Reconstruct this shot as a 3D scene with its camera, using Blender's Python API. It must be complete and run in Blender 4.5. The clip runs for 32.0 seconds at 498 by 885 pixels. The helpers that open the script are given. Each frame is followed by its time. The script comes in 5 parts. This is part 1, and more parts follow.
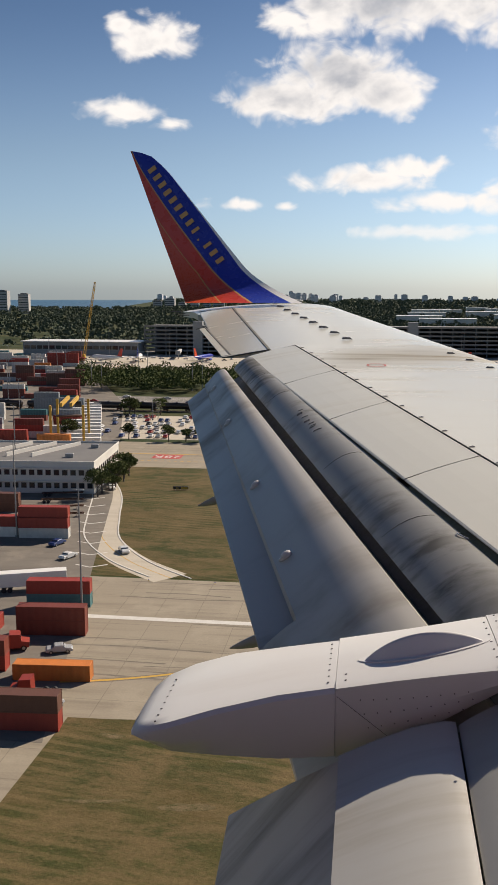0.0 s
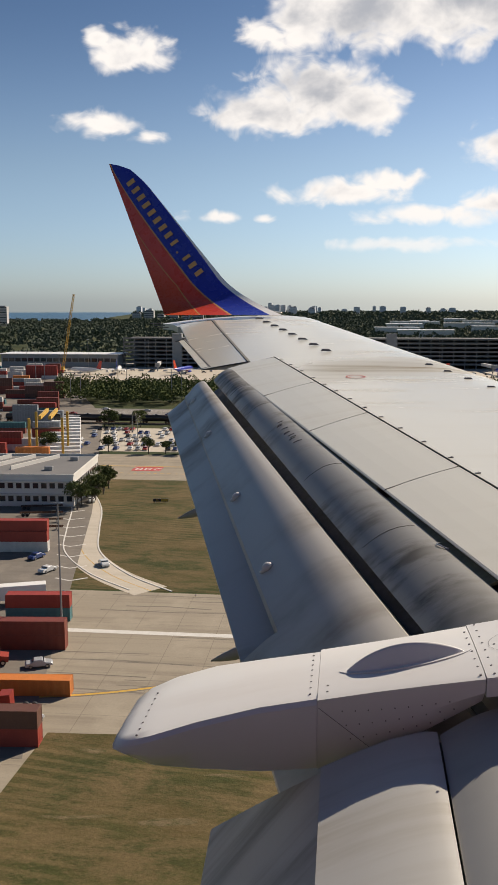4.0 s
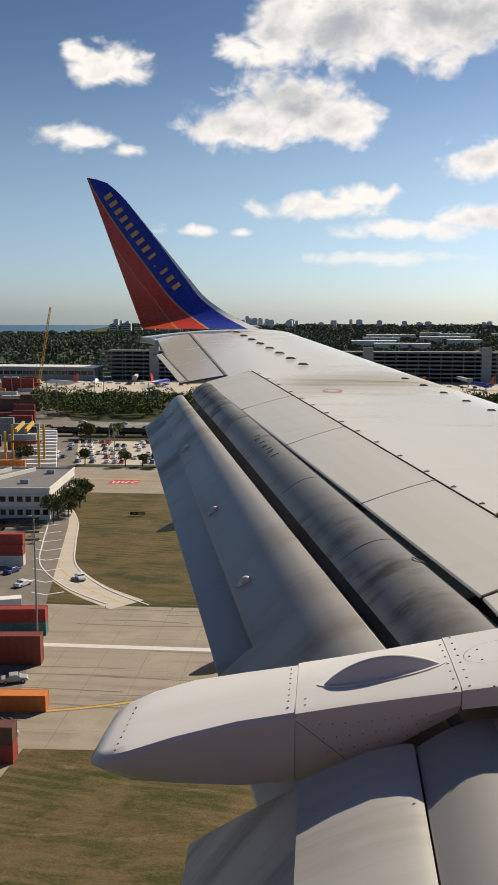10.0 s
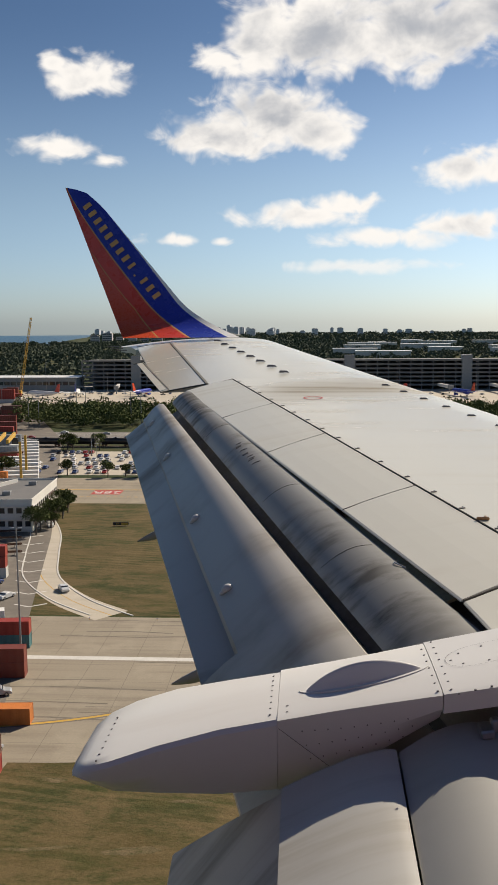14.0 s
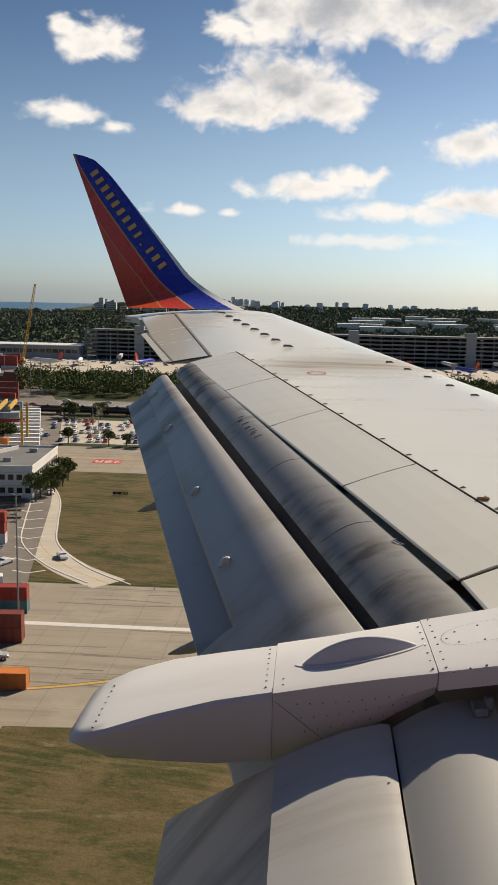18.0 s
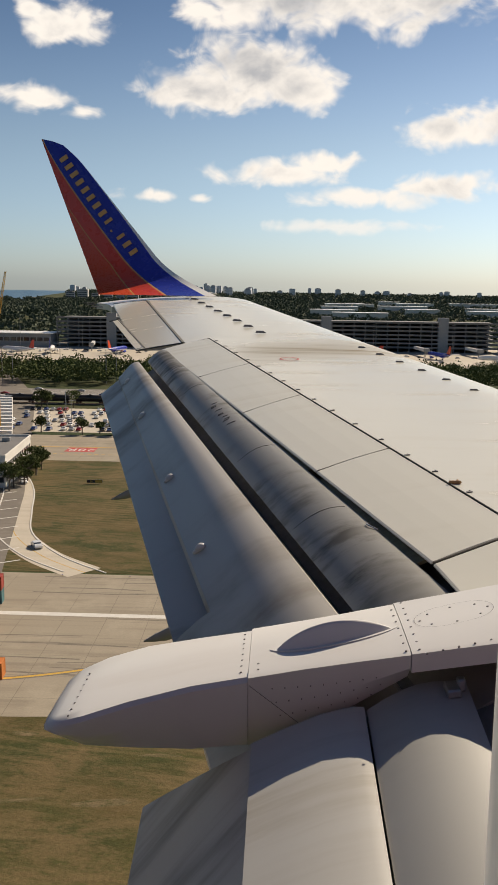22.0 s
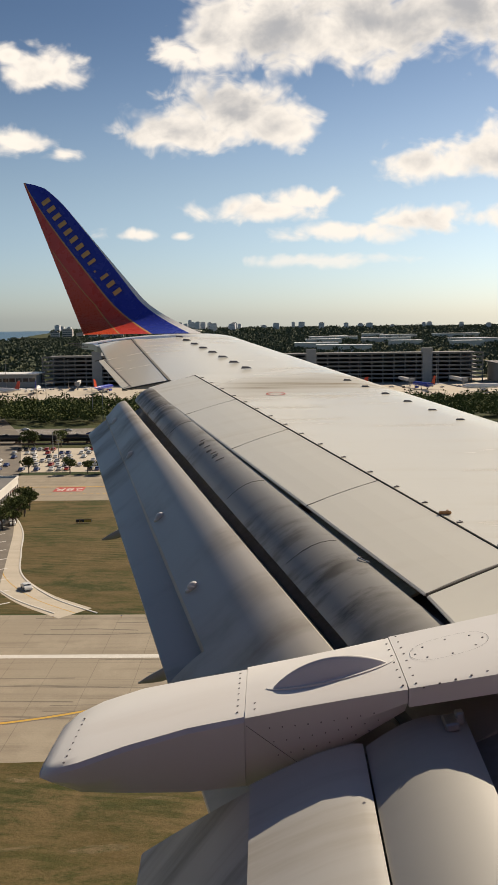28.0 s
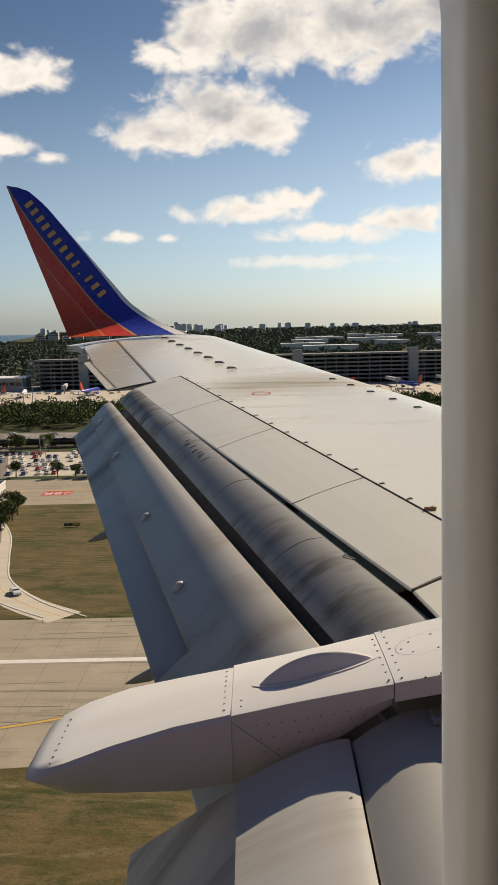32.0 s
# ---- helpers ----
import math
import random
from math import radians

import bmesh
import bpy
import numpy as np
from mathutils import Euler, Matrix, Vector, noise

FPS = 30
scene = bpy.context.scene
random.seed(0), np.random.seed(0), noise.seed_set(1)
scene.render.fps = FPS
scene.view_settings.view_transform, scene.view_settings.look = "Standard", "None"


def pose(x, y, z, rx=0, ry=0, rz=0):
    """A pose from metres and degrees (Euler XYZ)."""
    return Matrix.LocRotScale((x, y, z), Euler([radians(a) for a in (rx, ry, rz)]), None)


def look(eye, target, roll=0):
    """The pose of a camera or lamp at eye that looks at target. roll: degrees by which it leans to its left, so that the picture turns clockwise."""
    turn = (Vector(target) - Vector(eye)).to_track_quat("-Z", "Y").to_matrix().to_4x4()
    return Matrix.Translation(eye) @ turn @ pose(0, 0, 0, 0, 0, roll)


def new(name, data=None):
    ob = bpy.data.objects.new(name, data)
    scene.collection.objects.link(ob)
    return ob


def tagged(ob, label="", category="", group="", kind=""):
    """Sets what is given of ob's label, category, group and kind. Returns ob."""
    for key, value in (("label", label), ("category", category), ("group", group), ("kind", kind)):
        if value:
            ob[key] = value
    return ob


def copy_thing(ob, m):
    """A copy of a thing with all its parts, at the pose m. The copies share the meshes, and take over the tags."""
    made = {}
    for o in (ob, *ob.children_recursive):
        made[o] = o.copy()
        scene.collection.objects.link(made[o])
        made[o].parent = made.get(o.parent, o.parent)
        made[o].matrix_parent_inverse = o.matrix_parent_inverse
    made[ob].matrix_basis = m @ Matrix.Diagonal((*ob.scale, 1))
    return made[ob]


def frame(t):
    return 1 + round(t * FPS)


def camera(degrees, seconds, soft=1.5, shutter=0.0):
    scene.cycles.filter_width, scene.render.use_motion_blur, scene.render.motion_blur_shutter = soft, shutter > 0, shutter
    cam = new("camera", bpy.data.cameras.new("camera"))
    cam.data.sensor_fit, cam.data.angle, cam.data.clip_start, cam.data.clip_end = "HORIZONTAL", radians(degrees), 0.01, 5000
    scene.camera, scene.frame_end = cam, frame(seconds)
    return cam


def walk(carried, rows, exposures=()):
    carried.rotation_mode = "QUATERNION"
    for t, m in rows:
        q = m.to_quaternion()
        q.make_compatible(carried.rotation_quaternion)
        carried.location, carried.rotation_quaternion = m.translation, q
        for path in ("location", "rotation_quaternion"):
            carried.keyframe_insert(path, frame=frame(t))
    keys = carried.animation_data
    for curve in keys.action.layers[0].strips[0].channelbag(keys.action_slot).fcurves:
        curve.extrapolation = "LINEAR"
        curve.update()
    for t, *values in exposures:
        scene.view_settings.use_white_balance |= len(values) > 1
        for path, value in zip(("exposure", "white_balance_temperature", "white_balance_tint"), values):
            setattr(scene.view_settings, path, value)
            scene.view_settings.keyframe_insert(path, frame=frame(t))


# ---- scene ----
# The cabin window stands H metres over the ground; x runs along the flight, y out along the wing.
H = 60.0
cam = camera(30.83, 32.0, soft=1.35)
# seconds, heading, downward tilt, lean (degrees), and the small shifts of the phone (metres)
VIEW = [
    (0.0, -7.40, 7.94, 0.30, -0.004, 0.014, -0.009),
    (0.5, -6.97, 7.02, 0.61, -0.001, 0.010, -0.010),
    (1.0, -6.58, 6.32, 0.81, -0.004, 0.008, 0.003),
    (1.5, -6.41, 5.86, 0.82, -0.004, 0.009, -0.001),
    (2.0, -5.73, 5.27, 0.80, -0.003, 0.003, 0.005),
    (2.5, -5.78, 6.03, 0.69, -0.005, 0.014, 0.001),
    (3.0, -5.50, 6.62, 0.77, -0.005, 0.004, -0.002),
    (3.5, -5.80, 7.26, 0.39, -0.006, 0.005, -0.004),
    (5.5, -6.46, 6.79, 0.08, 0.001, 0.017, -0.015),
    (6.0, -5.87, 6.00, -0.19, 0.000, 0.000, -0.012),
    (6.5, -4.82, 3.63, 0.18, -0.006, -0.005, -0.002),
    (7.0, -4.65, 3.46, 1.14, -0.011, -0.020, 0.009),
    (7.5, -5.10, 4.45, 1.25, -0.009, 0.004, 0.003),
    (8.0, -4.86, 4.64, 1.24, -0.010, -0.011, 0.003),
    (8.5, -5.19, 6.12, 1.12, -0.007, 0.002, -0.005),
    (9.0, -5.16, 7.60, 0.59, -0.002, -0.007, -0.003),
    (9.5, -4.87, 6.99, 0.34, -0.002, -0.008, -0.000),
    (10.0, -4.67, 6.37, 0.28, -0.005, -0.020, 0.004),
    (10.5, -4.07, 5.55, 0.66, -0.003, -0.030, 0.003),
    (11.0, -4.31, 5.90, 0.61, -0.000, -0.026, 0.003),
    (11.5, -4.46, 6.70, -0.03, -0.002, -0.020, 0.000),
    (12.0, -4.78, 7.82, -0.26, 0.000, 0.001, -0.005),
    (12.5, -4.50, 7.24, -0.20, 0.001, -0.008, -0.002),
    (13.0, -3.98, 6.14, 0.14, -0.003, -0.014, 0.006),
    (13.5, -3.78, 5.86, 0.27, 0.001, -0.009, 0.003),
    (14.0, -3.57, 5.82, -0.27, 0.009, -0.015, -0.004),
    (14.5, -3.25, 5.95, 0.14, -0.000, -0.012, 0.001),
    (16.5, -3.46, 6.57, 1.27, 0.004, -0.020, 0.006),
    (17.0, -3.66, 7.70, 1.37, 0.005, -0.006, -0.006),
    (17.5, -3.50, 7.77, 1.41, 0.010, -0.021, -0.004),
    (18.0, -3.63, 7.53, 1.30, 0.002, -0.016, -0.000),
    (18.5, -3.93, 8.40, 0.67, -0.002, -0.011, -0.002),
    (19.0, -3.51, 7.76, 0.65, 0.002, -0.013, 0.006),
    (19.5, -3.23, 7.43, 0.59, 0.007, -0.005, -0.003),
    (20.0, -2.18, 6.29, 0.88, -0.001, -0.029, 0.011),
    (20.5, -1.98, 6.67, 0.87, 0.004, -0.018, 0.004),
    (21.0, -2.01, 7.18, 0.94, 0.007, -0.019, 0.001),
    (21.5, -1.97, 7.30, 1.09, 0.005, -0.015, 0.003),
    (22.0, -1.96, 8.35, 0.91, 0.008, -0.017, -0.001),
    (22.5, -1.57, 8.12, 0.44, 0.005, -0.030, 0.005),
    (23.0, -1.27, 6.74, 0.30, 0.002, -0.024, 0.011),
    (23.5, -1.35, 6.49, 0.54, -0.005, -0.032, 0.020),
    (24.0, -1.98, 7.66, 0.25, 0.004, -0.022, 0.010),
    (24.5, -1.66, 7.61, 0.30, 0.001, -0.019, 0.012),
    (25.0, -1.71, 8.10, 0.36, 0.002, -0.013, 0.006),
    (25.5, -2.01, 8.11, 0.42, 0.009, -0.018, 0.004),
    (27.5, -1.65, 6.91, -0.27, 0.003, -0.007, 0.005),
    (28.0, -1.20, 6.17, -0.70, 0.004, -0.023, 0.012),
    (28.5, -0.88, 6.02, -0.56, 0.007, -0.025, 0.008),
    (29.0, -0.68, 6.24, -0.15, 0.004, -0.031, 0.003),
    (29.5, -0.31, 5.74, -0.18, 0.013, -0.034, -0.000),
    (30.0, -0.24, 5.65, -0.65, 0.003, -0.031, -0.000),
    (30.5, -0.47, 6.17, -0.84, 0.002, -0.026, 0.002),
    (31.0, -0.59, 6.70, -0.80, 0.012, -0.024, -0.002),
    (31.5, -0.56, 6.70, -0.90, 0.013, -0.021, -0.005),
    (32.0, -0.42, 6.10, -1.36, 0.021, -0.019, -0.005),
]


# the aircraft banks slightly towards this wing
AIRCRAFT = Matrix.Translation((0, 0, H)) @ Matrix.Rotation(radians(-1.7), 4, "X")


def aim(yaw, pit, lean, x, y, z):
    a, b = radians(yaw), radians(pit)
    eye = Vector((x, y, z))
    return AIRCRAFT @ look(eye, eye + Vector((math.sin(a) * math.cos(b), math.cos(a) * math.cos(b), -math.sin(b))), lean)


walk(cam, [(r[0], aim(*r[1:])) for r in VIEW], [(0.0, 0.32, 7000, 14), (14.0, 0.29, 7000, 12), (22.0, 0.28, 7400, 13), (28.0, 0.30, 7550, 13), (32.0, 0.26, 7550, 13)])

# ---- world and sun ----
SUN_AZ, SUN_EL = 41.0, 37.5
world = bpy.data.worlds.new("sky")
scene.world = world
world.use_nodes = True
wt = world.node_tree
wt.nodes.clear()


class Graph:
    """Short hand for node trees."""

    def __init__(self, tree):
        self.t = tree

    def node(self, kind, **props):
        n = self.t.nodes.new(kind)
        for key, value in props.items():
            if key == "operation":
                n.operation = value
            elif key == "blend":
                n.blend_type = value
        return n

    def put(self, socket, value):
        if isinstance(value, bpy.types.NodeSocket):
            self.t.links.new(value, socket)
        else:
            socket.default_value = value

    def m(self, op, a, b=0.0, c=None, clamp=False):
        n = self.node("ShaderNodeMath", operation=op)
        n.use_clamp = clamp
        self.put(n.inputs[0], a)
        self.put(n.inputs[1], b)
        if c is not None:
            self.put(n.inputs[2], c)
        return n.outputs[0]

    def step(self, v, lo, hi, a=0.0, b=1.0):
        n = self.node("ShaderNodeMapRange")
        n.interpolation_type = "SMOOTHSTEP"
        for s, q in zip(n.inputs[:5], (v, lo, hi, a, b)):
            self.put(s, q)
        return n.outputs[0]

    def noise(self, vec, scale, detail=4.0, rough=0.55, dist=0.0):
        n = self.node("ShaderNodeTexNoise")
        if vec is not None:
            self.put(n.inputs["Vector"], vec)
        self.put(n.inputs["Scale"], scale)
        self.put(n.inputs["Detail"], detail)
        self.put(n.inputs["Roughness"], rough)
        self.put(n.inputs["Distortion"], dist)
        return n.outputs[0]

    def mix(self, f, a, b, blend="MIX"):
        n = self.node("ShaderNodeMix")
        n.data_type, n.blend_type = "RGBA", blend
        self.put(n.inputs[0], f)
        self.put(n.inputs[6], a)
        self.put(n.inputs[7], b)
        return n.outputs[2]


def rgb(r, g, b):
    return (r, g, b, 1.0)


def make_sky():
    g = Graph(wt)
    sky = g.node("ShaderNodeTexSky")
    sky.sky_type, sky.sun_disc = "NISHITA", False
    sky.sun_elevation, sky.sun_rotation = radians(SUN_EL), radians(SUN_AZ)
    sky.air_density, sky.dust_density, sky.ozone_density = 1.0, 0.6, 2.5
    coord = g.node("ShaderNodeTexCoord").outputs["Generated"]
    sep = g.node("ShaderNodeSeparateXYZ")
    g.put(sep.inputs[0], coord)
    x, y, z = sep.outputs
    az = g.m("MULTIPLY", g.m("ARCTAN2", x, y), 57.2958)
    el = g.m("MULTIPLY", g.m("ARCSINE", z), 57.2958)
    # the clear sky, kept a cooler blue overhead and paler towards the haze
    tint = g.mix(g.step(el, -1.0, 9.0), rgb(0.061, 0.079, 0.113), rgb(0.066, 0.073, 0.081))
    tint = g.mix(g.step(el, 6.0, 19.0), tint, rgb(0.035, 0.045, 0.056))
    tint = g.mix(g.step(el, 18.0, 45.0), tint, rgb(0.024, 0.032, 0.042))
    # thin haze brightens the sky on the sunward side
    side = g.step(az, -20.0, 20.0, 0.90, 1.06)
    clear = g.mix(1.0, sky.outputs[0], tint, "MULTIPLY")
    veil = g.node("ShaderNodeVectorMath", operation="SCALE")
    g.put(veil.inputs[0], clear)
    g.put(veil.inputs["Scale"], side)
    clear = veil.outputs[0]
    # cumulus: centre and half sizes of each lobe, in degrees of azimuth and height
    lobes = [(-13.2, 14.3, 2.5, 1.3), (-15.2, 15.0, 1.0, 0.7), (-15.0, 10.3, 2.6, 0.9), (-12.2, 9.7, 1.3, 0.5),
             (-4.9, 11.1, 3.9, 1.6), (-2.2, 12.2, 4.0, 2.3), (0.6, 11.4, 3.4, 1.7), (-5.0, 15.4, 2.2, 1.1), (-2.8, 15.9, 3.2, 1.9), (1.0, 16.8, 5.8, 3.3), (6.8, 16.8, 6.2, 3.2),
             (12.2, 17.4, 4.6, 2.8), (0.2, 6.5, 4.5, 0.9), (2.2, 7.0, 2.4, 0.9), (5.6, 5.1, 4.6, 0.8), (9.2, 5.7, 3.2, 0.9),
             (10.6, 8.9, 3.6, 1.4), (14.2, 9.4, 4.0, 1.8), (-8.0, 5.1, 1.9, 0.5), (-5.2, 5.0, 0.8, 0.3), (16.8, 14.4, 4.2, 1.9), (20.5, 18.5, 5.0, 3.6),
             (15.5, 5.9, 4.5, 1.1), (21.0, 7.4, 4.5, 1.2), (3.2, 3.4, 5.0, 0.5)]
    q = g.node("ShaderNodeCombineXYZ")
    g.put(q.inputs[0], az)
    g.put(q.inputs[1], g.m("MULTIPLY", el, 1.35))
    vor = g.node("ShaderNodeTexVoronoi")
    vor.feature = "SMOOTH_F1"
    g.put(vor.inputs["Vector"], q.outputs[0])
    vor.inputs["Scale"].default_value = 0.62
    vor.inputs["Detail"].default_value = 2.0
    vor.inputs["Roughness"].default_value = 0.6
    vor.inputs["Smoothness"].default_value = 0.7
    puff = g.m("SUBTRACT", 0.42, vor.outputs["Distance"])
    big = g.m("SUBTRACT", g.noise(q.outputs[0], 0.42, 8.0, 0.52, 0.9), 0.5)
    big = g.m("ADD", g.m("MULTIPLY", big, 0.95), g.m("MULTIPLY", puff, 0.30))
    wob = g.m("SUBTRACT", g.noise(q.outputs[0], 0.21, 3.0, 0.5), 0.5)
    field = core = None
    for cx, cy, rx, ry in lobes:
        a = g.m("MULTIPLY", g.m("SUBTRACT", az, cx), 1 / rx)
        b = g.m("MULTIPLY", g.m("SUBTRACT", el, cy), 1 / ry)
        b = g.m("MAXIMUM", b, g.m("MULTIPLY", b, -1.25))
        r = g.m("SUBTRACT", 1.0, g.m("SQRT", g.m("ADD", g.m("MULTIPLY", a, a), g.m("MULTIPLY", b, b))))
        size = g.m("MULTIPLY", r, min(1.0, ry / 2.0) ** 0.3)
        field = size if field is None else g.m("MAXIMUM", field, size)
        body = g.m("MULTIPLY", r, min(1.0, ry / 2.6))
        core = body if core is None else g.m("MAXIMUM", core, body)
    # a thin scatter of far cumulus all round, as the light implies
    f = g.m("ADD", g.m("ADD", field, 0.22), g.m("MULTIPLY", big, 1.45))
    f = g.m("ADD", f, g.m("MULTIPLY", wob, 0.5))
    cover = g.step(f, -0.16, 0.50)
    cover = g.m("MULTIPLY", cover, g.step(el, 2.0, 6.0, 0.55, 1.0))
    soft = g.m("SUBTRACT", g.noise(q.outputs[0], 0.22, 5.0, 0.55, 0.3), 0.5)
    deep = g.step(g.m("ADD", g.m("ADD", core, g.m("MULTIPLY", soft, 2.1)), g.m("MULTIPLY", big, 0.55)), 0.04, 0.95)
    cloud = g.mix(deep, rgb(0.78, 0.785, 0.78), rgb(0.35, 0.385, 0.44))
    colour = g.mix(cover, clear, cloud)
    bg = g.node("ShaderNodeBackground")
    g.put(bg.inputs[0], colour)
    bg.inputs[1].default_value = 1.0
    out = g.node("ShaderNodeOutputWorld")
    g.put(out.inputs[0], bg.outputs[0])


make_sky()
sun = new("sun", bpy.data.lights.new("sun", "SUN"))
sun.data.energy, sun.data.angle, sun.data.color = 4.9, radians(0.55), (1.0, 0.92, 0.80)
_a, _e = radians(SUN_AZ), radians(SUN_EL)
sun.matrix_world = look((0, 0, 0), (-math.sin(_a) * math.cos(_e), -math.cos(_a) * math.cos(_e), -math.sin(_e)))


# ---- materials ----
def material(name, colour, rough=0.6, metal=0.0, second=None, scale=3.0, fine=40.0, amount=0.35, bump=0.0, bump_scale=60.0, spot=0.0, coat=0.0, spread=0.0, spec=0.5):
    """A painted, worn or earthy surface: two scales of stains, per-object spread and fine relief, in metres."""
    mat = bpy.data.materials.new(name)
    mat.use_nodes = True
    g = Graph(mat.node_tree)
    b = mat.node_tree.nodes["Principled BSDF"]
    pos = g.node("ShaderNodeTexCoord").outputs["Object"]
    second = second or tuple(c * 0.7 for c in colour)
    f = g.step(g.noise(pos, scale, 5.0, 0.6), 0.5 - 0.22, 0.5 + 0.22)
    f2 = g.step(g.noise(pos, fine, 4.0, 0.6), 0.3, 0.7)
    w = g.m("MULTIPLY", g.m("ADD", g.m("MULTIPLY", f, 0.65), g.m("MULTIPLY", f2, 0.35)), amount, clamp=True)
    col = g.mix(w, rgb(*colour), rgb(*second))
    if spread:
        info = g.node("ShaderNodeObjectInfo")
        lift = g.m("ADD", g.m("MULTIPLY", info.outputs["Random"], 2 * spread), 1.0 - spread)
        c = g.node("ShaderNodeCombineColor")
        for i in range(3):
            g.put(c.inputs[i], lift)
        col = g.mix(1.0, col, c.outputs[0], "MULTIPLY")
    g.put(b.inputs["Base Color"], col)
    b.inputs["Metallic"].default_value = metal
    g.put(b.inputs["Roughness"], g.m("ADD", g.m("MULTIPLY", f2, 0.14), rough - 0.07, clamp=True))
    b.inputs["Coat Weight"].default_value = coat
    b.inputs["Specular IOR Level"].default_value = spec
    if bump:
        n = g.node("ShaderNodeBump")
        n.inputs["Strength"].default_value = bump
        n.inputs["Distance"].default_value = 0.02
        g.put(n.inputs["Height"], g.noise(pos, bump_scale, 5.0, 0.6))
        g.put(b.inputs["Normal"], n.outputs[0])
    return mat


def streaked(name, colour, stain, rough, metal, along, across, amount, spec=0.4, patch=(0.35, 0.7), streak=(0.42, 0.75), soot=None):
    """Aircraft skin: soot and oil streaks that run along the airflow."""
    mat = bpy.data.materials.new(name)
    mat.use_nodes = True
    g = Graph(mat.node_tree)
    b = mat.node_tree.nodes["Principled BSDF"]
    pos = g.node("ShaderNodeTexCoord").outputs["Object"]
    mp = g.node("ShaderNodeMapping")
    g.put(mp.inputs[0], pos)
    mp.inputs[3].default_value = (along, across, 1.0)
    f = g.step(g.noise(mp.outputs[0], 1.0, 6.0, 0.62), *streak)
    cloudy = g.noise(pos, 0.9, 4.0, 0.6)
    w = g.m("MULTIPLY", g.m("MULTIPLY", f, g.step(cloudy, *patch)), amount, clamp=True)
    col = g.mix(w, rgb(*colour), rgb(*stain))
    dull = g.m("MULTIPLY", w, 0.8)
    if soot:
        # an oily band blown back over the skin behind a leading edge fitting
        s3 = g.node("ShaderNodeSeparateXYZ")
        g.put(s3.inputs[0], pos)
        off = g.m("SUBTRACT", s3.outputs[1], g.m("ADD", soot[0], g.m("MULTIPLY", s3.outputs[0], soot[1])))
        band = g.m("SUBTRACT", 1.0, g.step(g.m("ABSOLUTE", off), 0.0, soot[2]))
        band = g.m("MULTIPLY", band, g.step(s3.outputs[0], soot[3], soot[3] + 0.9))
        band = g.m("MULTIPLY", band, g.m("ADD", g.m("MULTIPLY", f, 0.45), 0.42))
        col = g.mix(g.m("MULTIPLY", band, 1.0, clamp=True), col, rgb(0.13, 0.095, 0.05))
        dull = g.m("ADD", dull, band, clamp=True)
    g.put(b.inputs["Base Color"], col)
    g.put(b.inputs["Roughness"], g.m("ADD", g.m("MULTIPLY", dull, 0.45), rough, clamp=True))
    b.inputs["Metallic"].default_value = metal
    # dirt dulls the gloss
    g.put(b.inputs["Specular IOR Level"], g.m("MULTIPLY", g.m("SUBTRACT", 1.0, dull, clamp=True), spec))
    n = g.node("ShaderNodeBump")
    n.inputs["Strength"].default_value = 0.05
    n.inputs["Distance"].default_value = 0.01
    g.put(n.inputs["Height"], g.noise(pos, 7.0, 3.0, 0.5))
    g.put(b.inputs["Normal"], n.outputs[0])
    return mat


M_SKIN = streaked("wing_paint", (0.575, 0.565, 0.49), (0.36, 0.30, 0.21), 0.20, 0.0, 0.45, 5.0, 0.6, spec=0.55, soot=(9.75, 0.30, 1.15, -0.9))
M_SPOILER = streaked("spoiler_paint", (0.63, 0.62, 0.54), (0.46, 0.42, 0.34), 0.30, 0.0, 0.6, 6.0, 0.45, spec=0.5)
M_FLAP = streaked("flap_paint", (0.46, 0.435, 0.385), (0.16, 0.125, 0.085), 0.34, 0.0, 0.5, 2.0, 0.85, patch=(0.38, 0.66))
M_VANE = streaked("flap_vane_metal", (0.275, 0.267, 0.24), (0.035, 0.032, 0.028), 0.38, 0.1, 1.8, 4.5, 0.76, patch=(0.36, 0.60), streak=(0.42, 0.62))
M_FLAP_IN = streaked("inboard_flap_paint", (0.47, 0.465, 0.43), (0.33, 0.30, 0.25), 0.36, 0.0, 0.4, 7.0, 0.9, patch=(0.2, 0.5))
M_VANE_IN = streaked("inboard_vane_metal", (0.37, 0.368, 0.34), (0.24, 0.22, 0.185), 0.50, 0.0, 0.8, 4.0, 0.9, spec=0.3)
M_FAIRING = streaked("fairing_paint", (0.655, 0.645, 0.615), (0.48, 0.44, 0.40), 0.38, 0.0, 0.5, 3.0, 0.4)
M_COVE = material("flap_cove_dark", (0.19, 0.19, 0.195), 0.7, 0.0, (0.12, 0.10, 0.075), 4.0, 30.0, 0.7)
M_GAP = material("panel_gap_dark", (0.10, 0.094, 0.08), 0.8)
M_BLUE = material("winglet_blue", (0.02, 0.035, 0.30), 0.25, 0.0, (0.025, 0.04, 0.34), 2.0, 6.0, 0.25, coat=0.3)
M_RED = material("winglet_red", (0.62, 0.06, 0.03), 0.3, 0.0, (0.52, 0.045, 0.024), 2.0, 6.0, 0.3, coat=0.3)
M_ORANGE = material("winglet_orange", (0.66, 0.085, 0.03), 0.3, 0.0, (0.58, 0.065, 0.025), 2.0, 30.0, 0.5, coat=0.3)
M_BROWN = material("oiled_brown_metal", (0.36, 0.20, 0.08), 0.5, 0.3, (0.24, 0.13, 0.06), 6.0, 60.0, 0.6)
M_GOLD = material("winglet_gold", (0.58, 0.31, 0.10), 0.4, 0.0, (0.48, 0.25, 0.08), 4.0, 40.0, 0.5)
